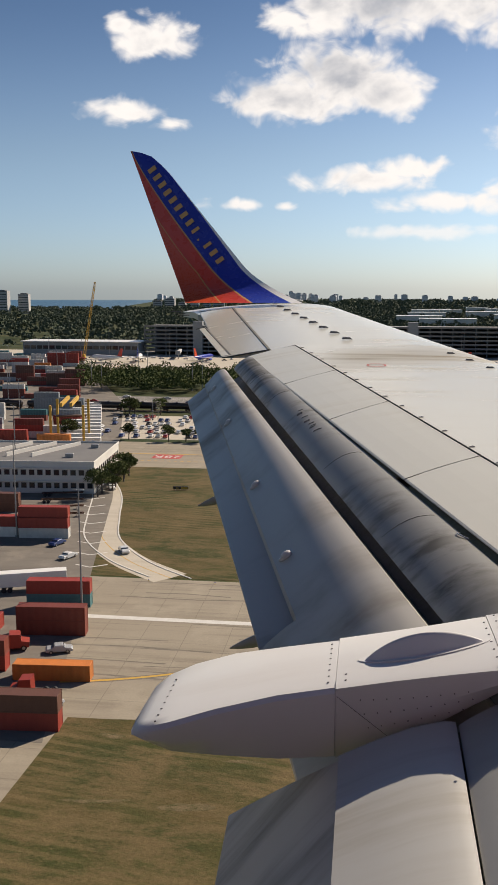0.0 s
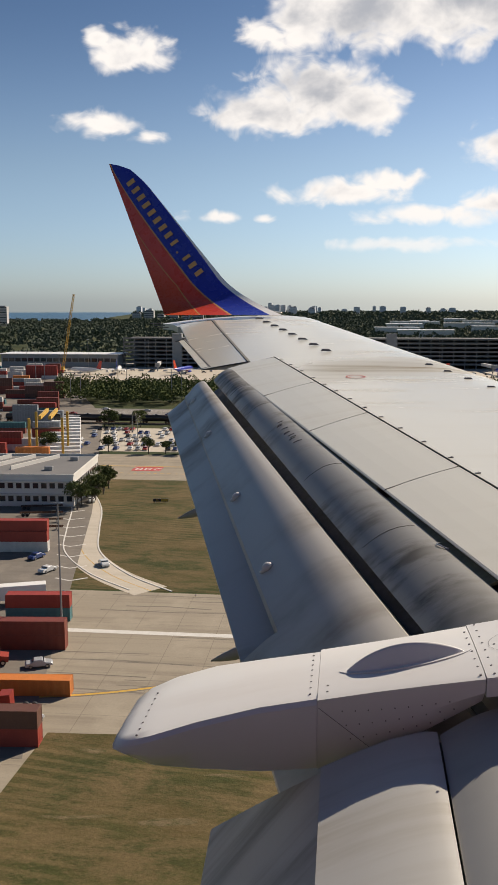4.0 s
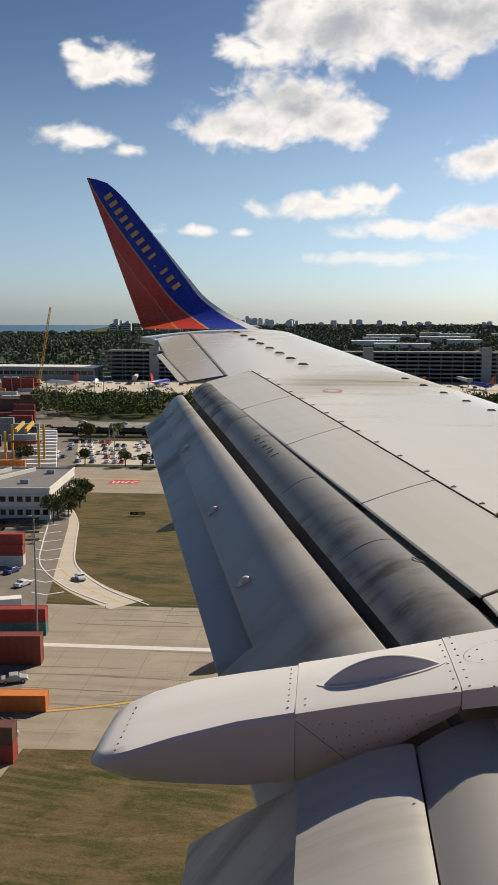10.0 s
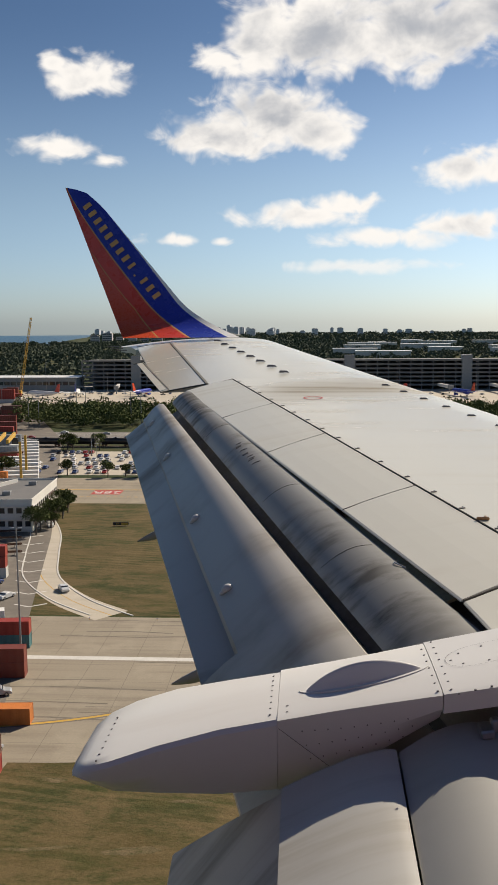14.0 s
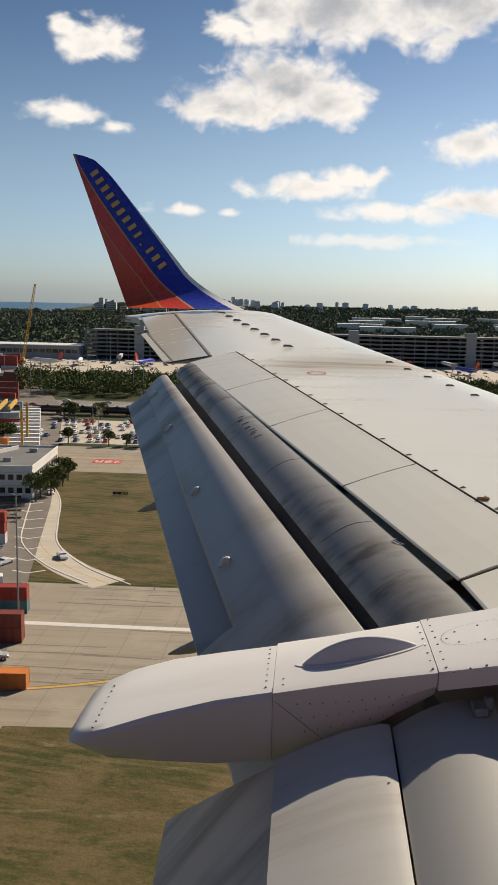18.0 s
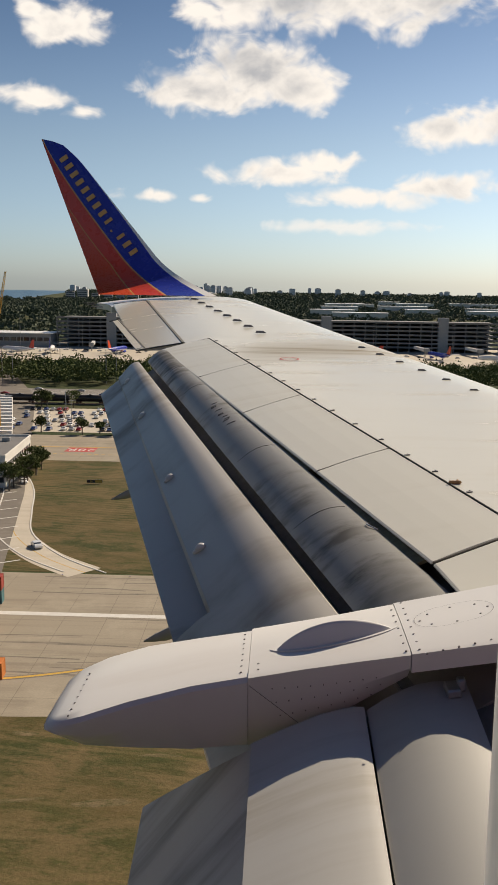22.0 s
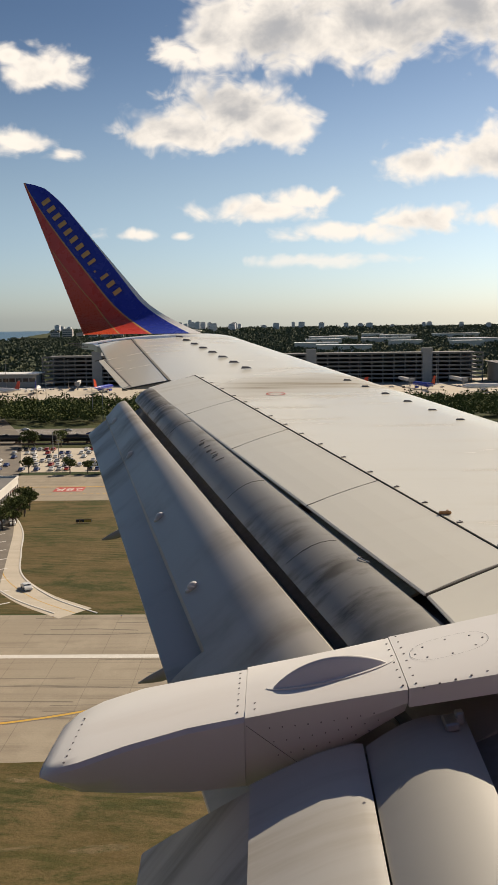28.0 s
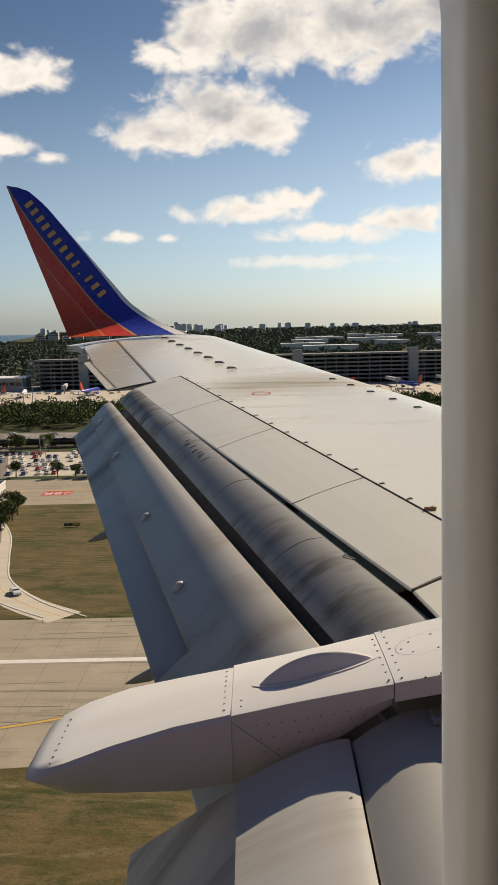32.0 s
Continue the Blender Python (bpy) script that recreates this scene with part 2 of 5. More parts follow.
M_WHITE = material("white_paint", (0.74, 0.73, 0.70), 0.4, 0.0, (0.6, 0.58, 0.55), 0.8, 20.0, 0.4)
M_METAL = material("bare_metal", (0.45, 0.45, 0.45), 0.35, 0.8, (0.3, 0.28, 0.26), 6.0, 40.0, 0.5)
M_RIVET = material("rivet_grey", (0.16, 0.15, 0.15), 0.5, 0.3)
M_OLIVE = material("olive_seal", (0.15, 0.135, 0.06), 0.7, 0.0, (0.07, 0.06, 0.035), 5.0, 40.0, 0.7)
M_REDMARK = material("red_marking", (0.45, 0.05, 0.03), 0.5)


# ---- mesh helpers ----
def mesh_of(name, verts, faces, mats, slots=None, smooth=False):
    me = bpy.data.meshes.new(name)
    me.from_pydata([tuple(v) for v in verts], [], [tuple(f) for f in faces])
    for m in (mats if isinstance(mats, (list, tuple)) else [mats]):
        me.materials.append(m)
    if slots is not None:
        me.polygons.foreach_set("material_index", slots)
    if smooth:
        me.polygons.foreach_set("use_smooth", [True] * len(me.polygons))
    me.update()
    return me


def piece(name, data, parent=None, m=None, label=""):
    ob = new(name, data)
    if parent is not None:
        ob.parent = parent
    if m is not None:
        ob.matrix_basis = m
    if label:
        tagged(ob, label)
    return ob


def part(name, bm, mat, parent, label="", smooth=False, m=None):
    me = bpy.data.meshes.new(name)
    bmesh.ops.recalc_face_normals(bm, faces=bm.faces)
    bm.to_mesh(me)
    bm.free()
    me.materials.append(mat)
    if smooth:
        me.polygons.foreach_set("use_smooth", [True] * len(me.polygons))
    return piece(name, me, parent, m, label)


def add_box(bm, cx, cy, cz, sx, sy, sz, bevel=0.0, rz=0.0):
    r = bmesh.ops.create_cube(bm, size=1.0)
    mat = Matrix.Translation((cx, cy, cz)) @ Matrix.Rotation(radians(rz), 4, "Z") @ Matrix.Diagonal((sx, sy, sz, 1))
    bmesh.ops.transform(bm, matrix=mat, verts=r["verts"])
    if bevel:
        edges = list({e for v in r["verts"] for e in v.link_edges})
        bmesh.ops.bevel(bm, geom=edges, offset=bevel, segments=1, affect="EDGES", profile=0.5)
    return bm


def box(cx, cy, cz, sx, sy, sz, bevel=0.0, rz=0.0):
    return add_box(bmesh.new(), cx, cy, cz, sx, sy, sz, bevel, rz)


def add_tube(bm, a, b, r0, r1=None, seg=10, ends=True):
    a, b = Vector(a), Vector(b)
    r = bmesh.ops.create_cone(bm, cap_ends=ends, segments=seg, radius1=r0, radius2=r0 if r1 is None else r1, depth=(b - a).length)
    bmesh.ops.transform(bm, matrix=Matrix.Translation((a + b) / 2) @ (b - a).to_track_quat("Z", "Y").to_matrix().to_4x4(), verts=r["verts"])
    return bm


def tube(a, b, r0, r1=None, seg=10):
    return add_tube(bmesh.new(), a, b, r0, r1, seg)


def add_ball(bm, c, sx, sy, sz, sub=2):
    r = bmesh.ops.create_icosphere(bm, subdivisions=sub, radius=1.0)
    bmesh.ops.transform(bm, matrix=Matrix.Translation(c) @ Matrix.Diagonal((sx, sy, sz, 1)), verts=r["verts"])
    return bm


def loft(name, rings, mat, parent, label="", smooth=True, slots=None, mats=None):
    """A closed solid through rings of equal length, with capped ends."""
    n = len(rings[0])
    verts = [v for r in rings for v in r]
    faces, idx = [], []
    for i in range(len(rings) - 1):
        for j in range(n):
            faces.append((i * n + j, i * n + (j + 1) % n, (i + 1) * n + (j + 1) % n, (i + 1) * n + j))
            idx.append(slots[j] if slots else 0)
    faces += [tuple(range(n - 1, -1, -1)), tuple((len(rings) - 1) * n + j for j in range(n))]
    idx += [0, 0]
    me = mesh_of(name, verts, faces, mats or mat, idx)
    bm = bmesh.new()
    bm.from_mesh(me)
    bmesh.ops.recalc_face_normals(bm, faces=bm.faces)
    bm.to_mesh(me)
    bm.free()
    if smooth:
        me.polygons.foreach_set("use_smooth", [True] * (len(faces) - 2) + [False] * 2)
        me.set_sharp_from_angle(angle=radians(38))
    return piece(name, me, parent, None, label)


def lettering(body, size, mat, parent, m, label=""):
    """Raised letters of the built-in font, as one mesh."""
    curve = bpy.data.curves.new("lettering", "FONT")
    curve.body, curve.size, curve.extrude, curve.resolution_u = body, size, 0.005, 2
    curve.align_x, curve.align_y = "CENTER", "CENTER"
    shape = bpy.data.objects.new("lettering_shape", curve)
    scene.collection.objects.link(shape)
    bpy.context.view_layer.update()
    me = bpy.data.meshes.new_from_object(shape.evaluated_get(bpy.context.evaluated_depsgraph_get()))
    bpy.data.objects.remove(shape)
    bpy.data.curves.remove(curve)
    me.name = "lettering"
    me.materials.clear()
    me.materials.append(mat)
    return piece("lettering", me, parent, m, label)


def empty(name, x=0.0, y=0.0, z=0.0, rz=0.0):
    ob = new(name)
    ob.matrix_basis = pose(x, y, z, 0, 0, rz)
    return ob


def sheet(name, corners, z, mat, label="", category="", kind="structure", parent=None):
    """A thin slab on the ground with the given outline."""
    n = len(corners)
    verts = [(x, y, z) for x, y in corners] + [(x, y, z - 0.3) for x, y in corners]
    faces = [tuple(range(n)), tuple(range(2 * n - 1, n - 1, -1))] + [(i, i + n, (i + 1) % n + n, (i + 1) % n) for i in range(n)]
    ob = piece(name, mesh_of(name, verts, faces, mat), parent)
    return tagged(ob, label, category, "", kind) if parent is None else ob

# ---- the wing ----
wing = empty("aircraft_wing")
wing.matrix_basis = AIRCRAFT
tagged(wing, "pale grey airliner wing, flaps lowered, blue and red winglet", "aircraft wing")


def wz(y):
    return -1.45 + 0.105 * y


def x_hinge(y):
    return 2.50 - 0.315 * y


def x_te(y):
    return 0.23 - 0.325 * (y - 5.51)


def aft(x, y):
    """Upper surface: level to the spoiler hinge, falling behind it."""
    return wz(y) - 0.2 * max(0.0, x_hinge(y) - x)


def box_ring(y, xa, z_aft):
    xv = 4.63 - 0.348 * y
    c = 0.10 + 0.02 * (16 - y)
    z = wz(y)
    up = [(xa, z_aft)] + [(xa + (xv - 0.35 - xa) * k / 5, z + (z_aft - z) * (1 - k / 5) ** 2) for k in range(1, 6)]
    nose = [(xv - 0.35 + 0.75 * math.sin(a), z - c * 1.1 * (1 - math.cos(a))) for a in (0.35, 0.7, 1.0, 1.25, 1.45, 1.57)]
    low = [(xv - 0.1, z - c * 2.0), ((xv + xa) / 2, z - c * 2.4), (xa, z_aft - 0.10)]
    return [(x, y, q) for x, q in up + nose + low]


def build_wing_box():
    ys = [-0.03, 1.2, 2.4, 3.36]
    loft("inboard_skin", [box_ring(y, 0.90, aft(0.90, y)) for y in ys], M_SKIN, wing, "pale grey inboard wing skin")
    ys = [3.3, 4.4, 5.5, 6.6, 7.7, 8.8, 9.9, 10.62]
    loft("wing_skin", [box_ring(y, x_hinge(y) + 0.003, wz(y)) for y in ys], M_SKIN, wing, "pale grey painted upper wing skin with soot streaks")
    xf = lambda y: -1.14 - 0.23 * (y - 10.32)
    ys = [10.62, 11.6, 12.6, 13.6, 14.5, 15.08]
    loft("outer_wing_skin", [box_ring(y, xf(y) + 0.02, aft(xf(y), y)) for y in ys], M_SKIN, wing, "pale grey outer wing skin")
    tip = []
    for y, xa in ((15.08, -2.83), (15.5, -2.98), (15.95, -3.26)):
        tip.append(box_ring(y, xa, aft(xa, y)))
    loft("wing_tip", tip, M_SKIN, wing, "pale grey wing tip")


build_wing_box()


def slab(name, quad, thick, mat, parent, label="", bulge=0.0, n=6):
    """A panel with corners front-out, front-in, aft-in, aft-out, a thin rounded plate."""
    fo, fi, ai, ao = [Vector(q) for q in quad]
    rings = []
    for i in range(n + 1):
        s = i / n
        a, b = fo.lerp(fi, s), ao.lerp(ai, s)
        up = [a.lerp(b, u) + Vector((0, 0, bulge * math.sin(math.pi * u))) for u in (0, 0.02, 0.25, 0.5, 0.75, 0.98, 1)]
        up[0].z -= 0.006
        up[-1].z -= 0.004
        low = [b - Vector((0, 0, thick * 0.14)), a - Vector((0, 0, thick))]
        rings.append(up + low)
    return loft(name, rings, mat, parent, label, smooth=False)


def build_surfaces():
    joints = [(10.60, 10.47), (8.87, 8.67), (7.36, 7.12), (5.68, 5.49), (4.20, 4.02)]
    for i in range(4):
        (h0, t0), (h1, t1) = joints[i], joints[i + 1]
        g = 0.006
        def hp(y):
            return (x_hinge(y) - 0.004, y, wz(y))
        def tp(y):
            return (x_te(y), y, aft(x_te(y), y))
        sp = slab("spoiler", [hp(h0 - g), hp(h1 + g), tp(t1 + g), tp(t0 - g)], 0.07, M_SPOILER, wing, "", 0.006)
        if i == 2:
            tagged(sp, "pale grey spoiler with a slightly darker edge")
        for f in (0.12, 0.36, 0.62, 0.88):
            y = h0 + (h1 - h0) * f
            bm = box(0.02, 0, 0, 0.035, 0.010, 0.006, 0.001)
            add_box(bm, 0.036, 0.016, 0.0, 0.007, 0.035, 0.006, 0.001)
            part("hinge_bracket", bm, M_RIVET, wing, m=pose(x_hinge(y) + 0.01, y, wz(y) + 0.004, 0, 0, 17))
    # fixed panel under the fairing's end
    slab("fixed_panel", [(x_hinge(4.18) - 0.012, 4.18, wz(4.18)), (x_hinge(3.32), 3.32, wz(3.32)), (0.86, 3.32, aft(0.86, 3.32)), (x_te(4.0), 4.0, aft(x_te(4.0), 4.0))], 0.07, M_SPOILER, wing)
    ail = slab("aileron", [(-2.245, 15.04, aft(-2.245, 15.04)), (-1.165, 10.66, aft(-1.165, 10.66)), (-1.72, 10.72, aft(-1.72, 10.72)), (-2.87, 15.40, aft(-2.87, 15.40))], 0.09, M_SKIN, wing, "pale grey aileron", 0.004)
    slab("tab", [(-2.42, 13.4, aft(-2.42, 13.4) + 0.004), (-1.66, 10.78, aft(-1.66, 10.78) + 0.008), (-1.735, 10.76, aft(-1.735, 10.76) + 0.006), (-2.50, 13.4, aft(-2.50, 13.4) + 0.004)], 0.02, M_SPOILER, ail, "narrow trim tab")
    # dark well behind the rear spar, a backing sheet coloured for slot shade
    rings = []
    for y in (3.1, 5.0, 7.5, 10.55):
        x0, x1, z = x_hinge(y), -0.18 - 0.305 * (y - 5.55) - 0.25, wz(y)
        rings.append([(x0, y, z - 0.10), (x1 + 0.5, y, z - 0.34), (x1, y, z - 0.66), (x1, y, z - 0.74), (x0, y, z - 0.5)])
    loft("flap_well", rings, M_COVE, wing, "dark backing sheet in the flap well", smooth=False)


build_surfaces()


def flap_z(x, y):
    return wz(y) - 0.12 + 0.6 * (x - (1.894 - 0.3255 * y))


def build_outboard_flap():
    # slotted vane
    rings = []
    for y in (3.0, 4.2, 5.4, 6.6, 7.8, 9.0, 10.35):
        grow = 0.009 * (10.35 - y)
        xu = 0.155 - 0.302 * (y - 5.5) + grow
        w = 0.235 + 0.009 * (10.35 - y) + grow
        z = wz(y) - 0.15 + 0.3 * (xu - (1.894 - 0.3255 * y))
        arc = [(xu + 0.02 - w * u, y, z - 0.05 + 0.07 * math.sin(math.pi * (0.18 + 0.72 * u)) - 0.3 * w * u - 0.04 * u * u) for u in (0.0, 0.08, 0.2, 0.35, 0.5, 0.65, 0.8, 0.92, 1.0)]
        rings.append(arc + [(xu - w * 0.9, y, z - 0.16), (xu, y, z - 0.14)])
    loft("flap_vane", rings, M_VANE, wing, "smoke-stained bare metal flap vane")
    # main flap, rounded nose
    rings, aftr = [], []
    for y in (3.15, 4.2, 4.8, 5.4, 6.0, 6.6, 7.2, 7.8, 9.0, 10.05):
        xl = -0.18 - 0.305 * (y - 5.55)
        xs = -0.33 - 0.266 * (y - 4.48)
        xt = -0.74 - 0.262 * (y - 5.25)
        up = []
        for u in (0.0, 0.04, 0.1, 0.2, 0.32, 0.48, 0.66, 0.84, 1.0):
            x = xl + (xs - xl) * u
            hump = 0.07 * math.sin(math.pi * min(1.0, u * 1.1) ** 0.8) - 0.05 * max(0.0, 0.1 - u) / 0.1
            up.append((x, y, flap_z(x, y) + hump))
        zn = flap_z(xl, y)
        rings.append([(xl + 0.07, y, zn - 0.24), (xl + 0.085, y, zn - 0.165), (xl + 0.055, y, zn - 0.10)] + up + [(xs, y, flap_z(xs, y) - 0.05), (xl - 0.1, y, flap_z(xl, y) - 0.28)])
        xt = -0.76 - 0.268 * (y - 5.38)
        step = 0.016 + 0.15 * min(1.0, max(0.0, (7.6 - y) / 3.4)) ** 1.3
        f, b = Vector((xs + 0.10, y, flap_z(xs + 0.10, y) - step)), Vector((xt, y, flap_z(xs, y) + 0.95 * (xt - xs)))
        aftr.append([f, f.lerp(b, 0.3) + Vector((0, 0, 0.006)), f.lerp(b, 0.7) + Vector((0, 0, 0.004)), b, b - Vector((0, 0, 0.012)), f - Vector((0, 0, 0.07))])
    ends = []
    for y in (3.15, 3.9, 4.5):
        xs, xt = -0.33 - 0.266 * (y - 4.48), -0.76 - 0.268 * (y - 5.38)
        f, b = Vector((xs + 0.03, y, flap_z(xs + 0.03, y) + 0.004)), Vector((xt, y, flap_z(xs, y) + 0.95 * (xt - xs) + 0.004))
        ends.append([f, f.lerp(b, 0.4) + Vector((0, 0, 0.012)), f.lerp(b, 0.8) + Vector((0, 0, 0.006)), b, b - Vector((0, 0, 0.03)), f - Vector((0, 0, 0.24))])
    loft("flap_end_panel", ends, M_FLAP, wing, "grey flush panel closing the flap's inner end")
    flap = loft("outboard_flap", rings, M_FLAP, wing, "grey outboard flap with soot stains")
    loft("aft_flap", aftr, M_FLAP, wing, "grey trailing flap segment")
    for y in (9.6, 8.2, 6.44, 5.17):
        x = -0.33 - 0.266 * (y - 4.48) + 0.065
        bm = bmesh.new()
        add_ball(bm, (0, 0, 0), 0.036, 0.024, 0.026, 3)
        add_ball(bm, (-0.022, 0, -0.008), 0.036, 0.018, 0.016, 3)
        part("hinge_blister", bm, M_FAIRING, flap, "", True, pose(x, y, flap_z(x, y) + 0.025, 0, -31, 0))


build_outboard_flap()


def build_track_tips():
    """Pointed tails of the outer flap tracks below the flap's trailing edge."""
    for y in (4.75, 7.0):
        xt = -0.76 - 0.268 * (y - 5.38)
        zt = flap_z(-0.33 - 0.266 * (y - 4.48), y) + 0.95 * (xt - (-0.33 - 0.266 * (y - 4.48)))
        rings = []
        for dx, w, h in ((0.4, 0.02, 0.03), (0.2, 0.024, 0.04), (0.0, 0.022, 0.036), (-0.07, 0.012, 0.022), (-0.13, 0.003, 0.004)):
            x, z = xt + dx, zt - 0.05 + 0.35 * dx
            rings.append([(x, y + w * math.cos(a), z - 0.03 + h * math.sin(a)) for a in [2 * math.pi * k / 10 for k in range(10)]])
        loft("flap_track_tip", rings, M_FLAP, wing, "dark pointed flap track tail")


build_track_tips()


def build_fairing():
    top = lambda x: -1.079 + 0.26 * x
    fair = empty("flap_track_fairing", 0, 0, 0)
    fair.parent = wing
    fair.scale = (1.2, 1.2, 1.2)
    rings = []
    for x, y0, y1, dz, keel in ((-0.712, 2.63, 2.92, -0.03, -1.300), (-0.70, 2.595, 2.975, -0.014, -1.312), (-0.66, 2.565, 3.03, -0.003, -1.334), (-0.58, 2.56, 3.08, 0.0, -1.358), (-0.44, 2.585, 3.095, 0.004, -1.374), (-0.25, 2.60, 3.06, 0.004, -1.380),
                               (-0.075, 2.585, 3.03, 0.0, -1.352), (0.08, 2.56, 3.0, 0.0, -1.30)):
        z = top(x) + dz
        rings.append([(x, y0 + 0.012, z - 0.006), (x, y0 + 0.05, z), (x, (y0 + y1) / 2, z + 0.004), (x, y1 - 0.05, z), (x, y1, z - 0.02), (x, y1 - 0.03, (z + keel) / 2), (x, (y0 + y1) / 2 + 0.05, keel), (x, y0 + 0.05, keel + 0.01), (x, y0 + 0.0, (z + keel) / 2), (x, y0, z - 0.02)])
    loft("aft_cone", rings[:7], M_FAIRING, fair, "white-grey tapered tail of the fairing")
    rings = []
    for x, y0, y1, keel in ((-0.0740, 2.585, 3.03, -1.350), (0.10, 2.56, 3.0, -1.27), (0.25, 2.53, 2.98, -1.18), (0.36, 2.505, 2.97, -1.10), (0.40, 2.495, 2.965, -1.07)):
        z = top(x)
        rings.append([(x, y0, z - 0.006), (x, y0 + 0.03, z), (x, (y0 + y1) / 2, z + 0.004), (x, y1 - 0.03, z), (x, y1, z - 0.02), (x, y1 - 0.03, keel), (x, y0 + 0.06, keel), (x, y0 + 0.005, (z + keel) / 2)])
    loft("mid_section", rings, M_FAIRING, fair, "white-grey middle fairing panel")
    rings = []
    for x, y0, y1 in ((0.4025, 2.495, 2.965), (0.6, 2.45, 2.94), (0.78, 2.41, 2.92)):
        z = top(x)
        rings.append([(x, y0, z - 0.004), (x, y0 + 0.02, z), (x, (y0 + y1) / 2, z + 0.004), (x, y1 - 0.02, z), (x, y1, z - 0.02), (x, y1, z - 0.08), (x, y0, z - 0.06)])
    loft("front_section", rings, M_FAIRING, fair, "white-grey front fairing panel")
    rings = []
    for x, y0, y1 in ((0.7825, 2.41, 2.92), (1.0, 2.36, 2.90), (1.3, 2.3, 2.86)):
        z = top(x) - 0.1 * max(0, x - 0.8)
        rings.append([(x, y0, z - 0.004), (x, y0 + 0.02, z), (x, (y0 + y1) / 2, z + 0.004), (x, y1 - 0.02, z), (x, y1, z - 0.02), (x, y1, z - 0.2), (x, y0, z - 0.2)])
    loft("root_section", rings, M_FAIRING, fair, "white-grey fairing root")
    # blister over the actuator: a steep near face, its ridge set back, on a thin flange
    bm = bmesh.new()
    grid = []
    for i in range(33):
        u = -1 + 2 * i / 32
        e = max(0.0, 1 - u * u)
        near, back, h = 0.040 * e ** 0.8, 0.075 * e ** 0.8, 0.060 * e ** 0.9
        row = []
        for j in range(15):
            t = j / 7
            if t <= 1:
                row.append(bm.verts.new((0.19 * u, -near + near * 1.05 * t, h * t - 0.002)))
            else:
                t -= 1
                row.append(bm.verts.new((0.19 * u, 0.05 * near + back * t, h * (1 - t * t) - 0.002)))
        grid.append(row)
    for a, b in zip(grid, grid[1:]):
        for j in range(14):
            bm.faces.new((a[j], b[j], b[j + 1], a[j + 1]))
    bmesh.ops.remove_doubles(bm, verts=bm.verts, dist=0.0005)
    seat = pose(0.19, 2.725, top(0.19) + 0.003, 0, -14.5, -5)
    blister = part("blister", bm, M_FAIRING, fair, "smooth almond-shaped blister", True, seat)
    bm = bmesh.new()
    flat = [bm.verts.new((0.208 * math.cos(a), 0.012 + 0.066 * math.copysign(abs(math.sin(a)) ** 1.3, math.sin(a)), 0.0025)) for a in [2 * math.pi * k / 40 for k in range(40)]]
    lip = bmesh.ops.extrude_face_region(bm, geom=[bm.faces.new(flat)])
    bmesh.ops.translate(bm, vec=(0, 0, -0.006), verts=[v for v in lip["geom"] if isinstance(v, bmesh.types.BMVert)])
    part("flange", bm, M_FAIRING, blister)
    # fasteners
    bm0 = bmesh.new()
    add_tube(bm0, (0, 0, -0.003), (0, 0, 0.0004), 0.0036, None, 8)
    me = bpy.data.meshes.new("fastener")
    bm0.to_mesh(me)
    bm0.free()
    me.materials.append(M_RIVET)
    def rivet(x, y):
        crown = 0.0042 * max(0.0, 1 - abs(y - (2.81 - 0.17 * x)) / 0.2)
        piece("fastener", me, fair, pose(x, y, top(x) + 0.0012 + crown, 0, -14.5, 0))
    for k in range(8):
        rivet(-0.098, 2.63 + 0.046 * k)
        if k in (1, 3):
            rivet(-0.045, 2.60 + 0.022 * k)
        rivet(0.388, 2.52 + 0.06 * k)
        rivet(0.425, 2.51 + 0.06 * k)
        rivet(-0.625, 2.585 + 0.045 * k)
        rivet(0.44 + 0.045 * k, 2.47)
        a = 2 * math.pi * k / 8
        rivet(0.56 + 0.104 * math.cos(a), 2.72 + 0.064 * math.sin(a))
    # fasteners and a slanting seam on the shaded flank
    for k in range(26):
        x = 0.0 + 0.33 * ((k * 7) % 26) / 26
        f = 0.15 + 0.7 * ((k * 11) % 26) / 26
        y0 = 2.575 - 0.2 * x
        zt = top(x) - 0.02
        zb = -1.30 + 0.55 * x
        piece("fastener", me, fair, pose(x, y0 - 0.006 + 0.02 * f, zt + (zb - zt) * f, 90, 0, 0) @ Matrix.Scale(0.55, 4))
    a, b = Vector((-0.07, 2.574, top(-0.07) - 0.025)), Vector((0.12, 2.575, -1.265))
    nrm = Vector((-(b - a).z, 0, (b - a).x)).normalized() * 0.0003
    o = Vector((0, -0.003, 0))
    vs = [a + nrm + o, a - nrm + o, b - nrm + o, b + nrm + o, a + nrm, a - nrm, b - nrm, b + nrm]
    piece("flank_seam", mesh_of("flank_seam", vs, [(0, 1, 2, 3), (7, 6, 5, 4), (0, 4, 5, 1), (1, 5, 6, 2), (2, 6, 7, 3), (3, 7, 4, 0)], M_RIVET), fair)
    bm = bmesh.new()
    n = 28
    ring = [[bm.verts.new((r * 0.125 * math.copysign(abs(math.cos(2 * math.pi * i / n)) ** 0.7, math.cos(2 * math.pi * i / n)), r * 0.085 * math.sin(2 * math.pi * i / n), 0)) for i in range(n)] for r in (1.0, 0.989)]
    for i in range(n):
        bm.faces.new((ring[0][i], ring[0][(i + 1) % n], ring[1][(i + 1) % n], ring[1][i]))
    part("access_panel_seam", bm, M_RIVET, fair, m=pose(0.56, 2.72, top(0.56) + 0.0052, 0, -14.5, 0))


build_fairing()


def inboard_z(x, y):
    return -1.536 + 0.105 * y + 0.4 * x


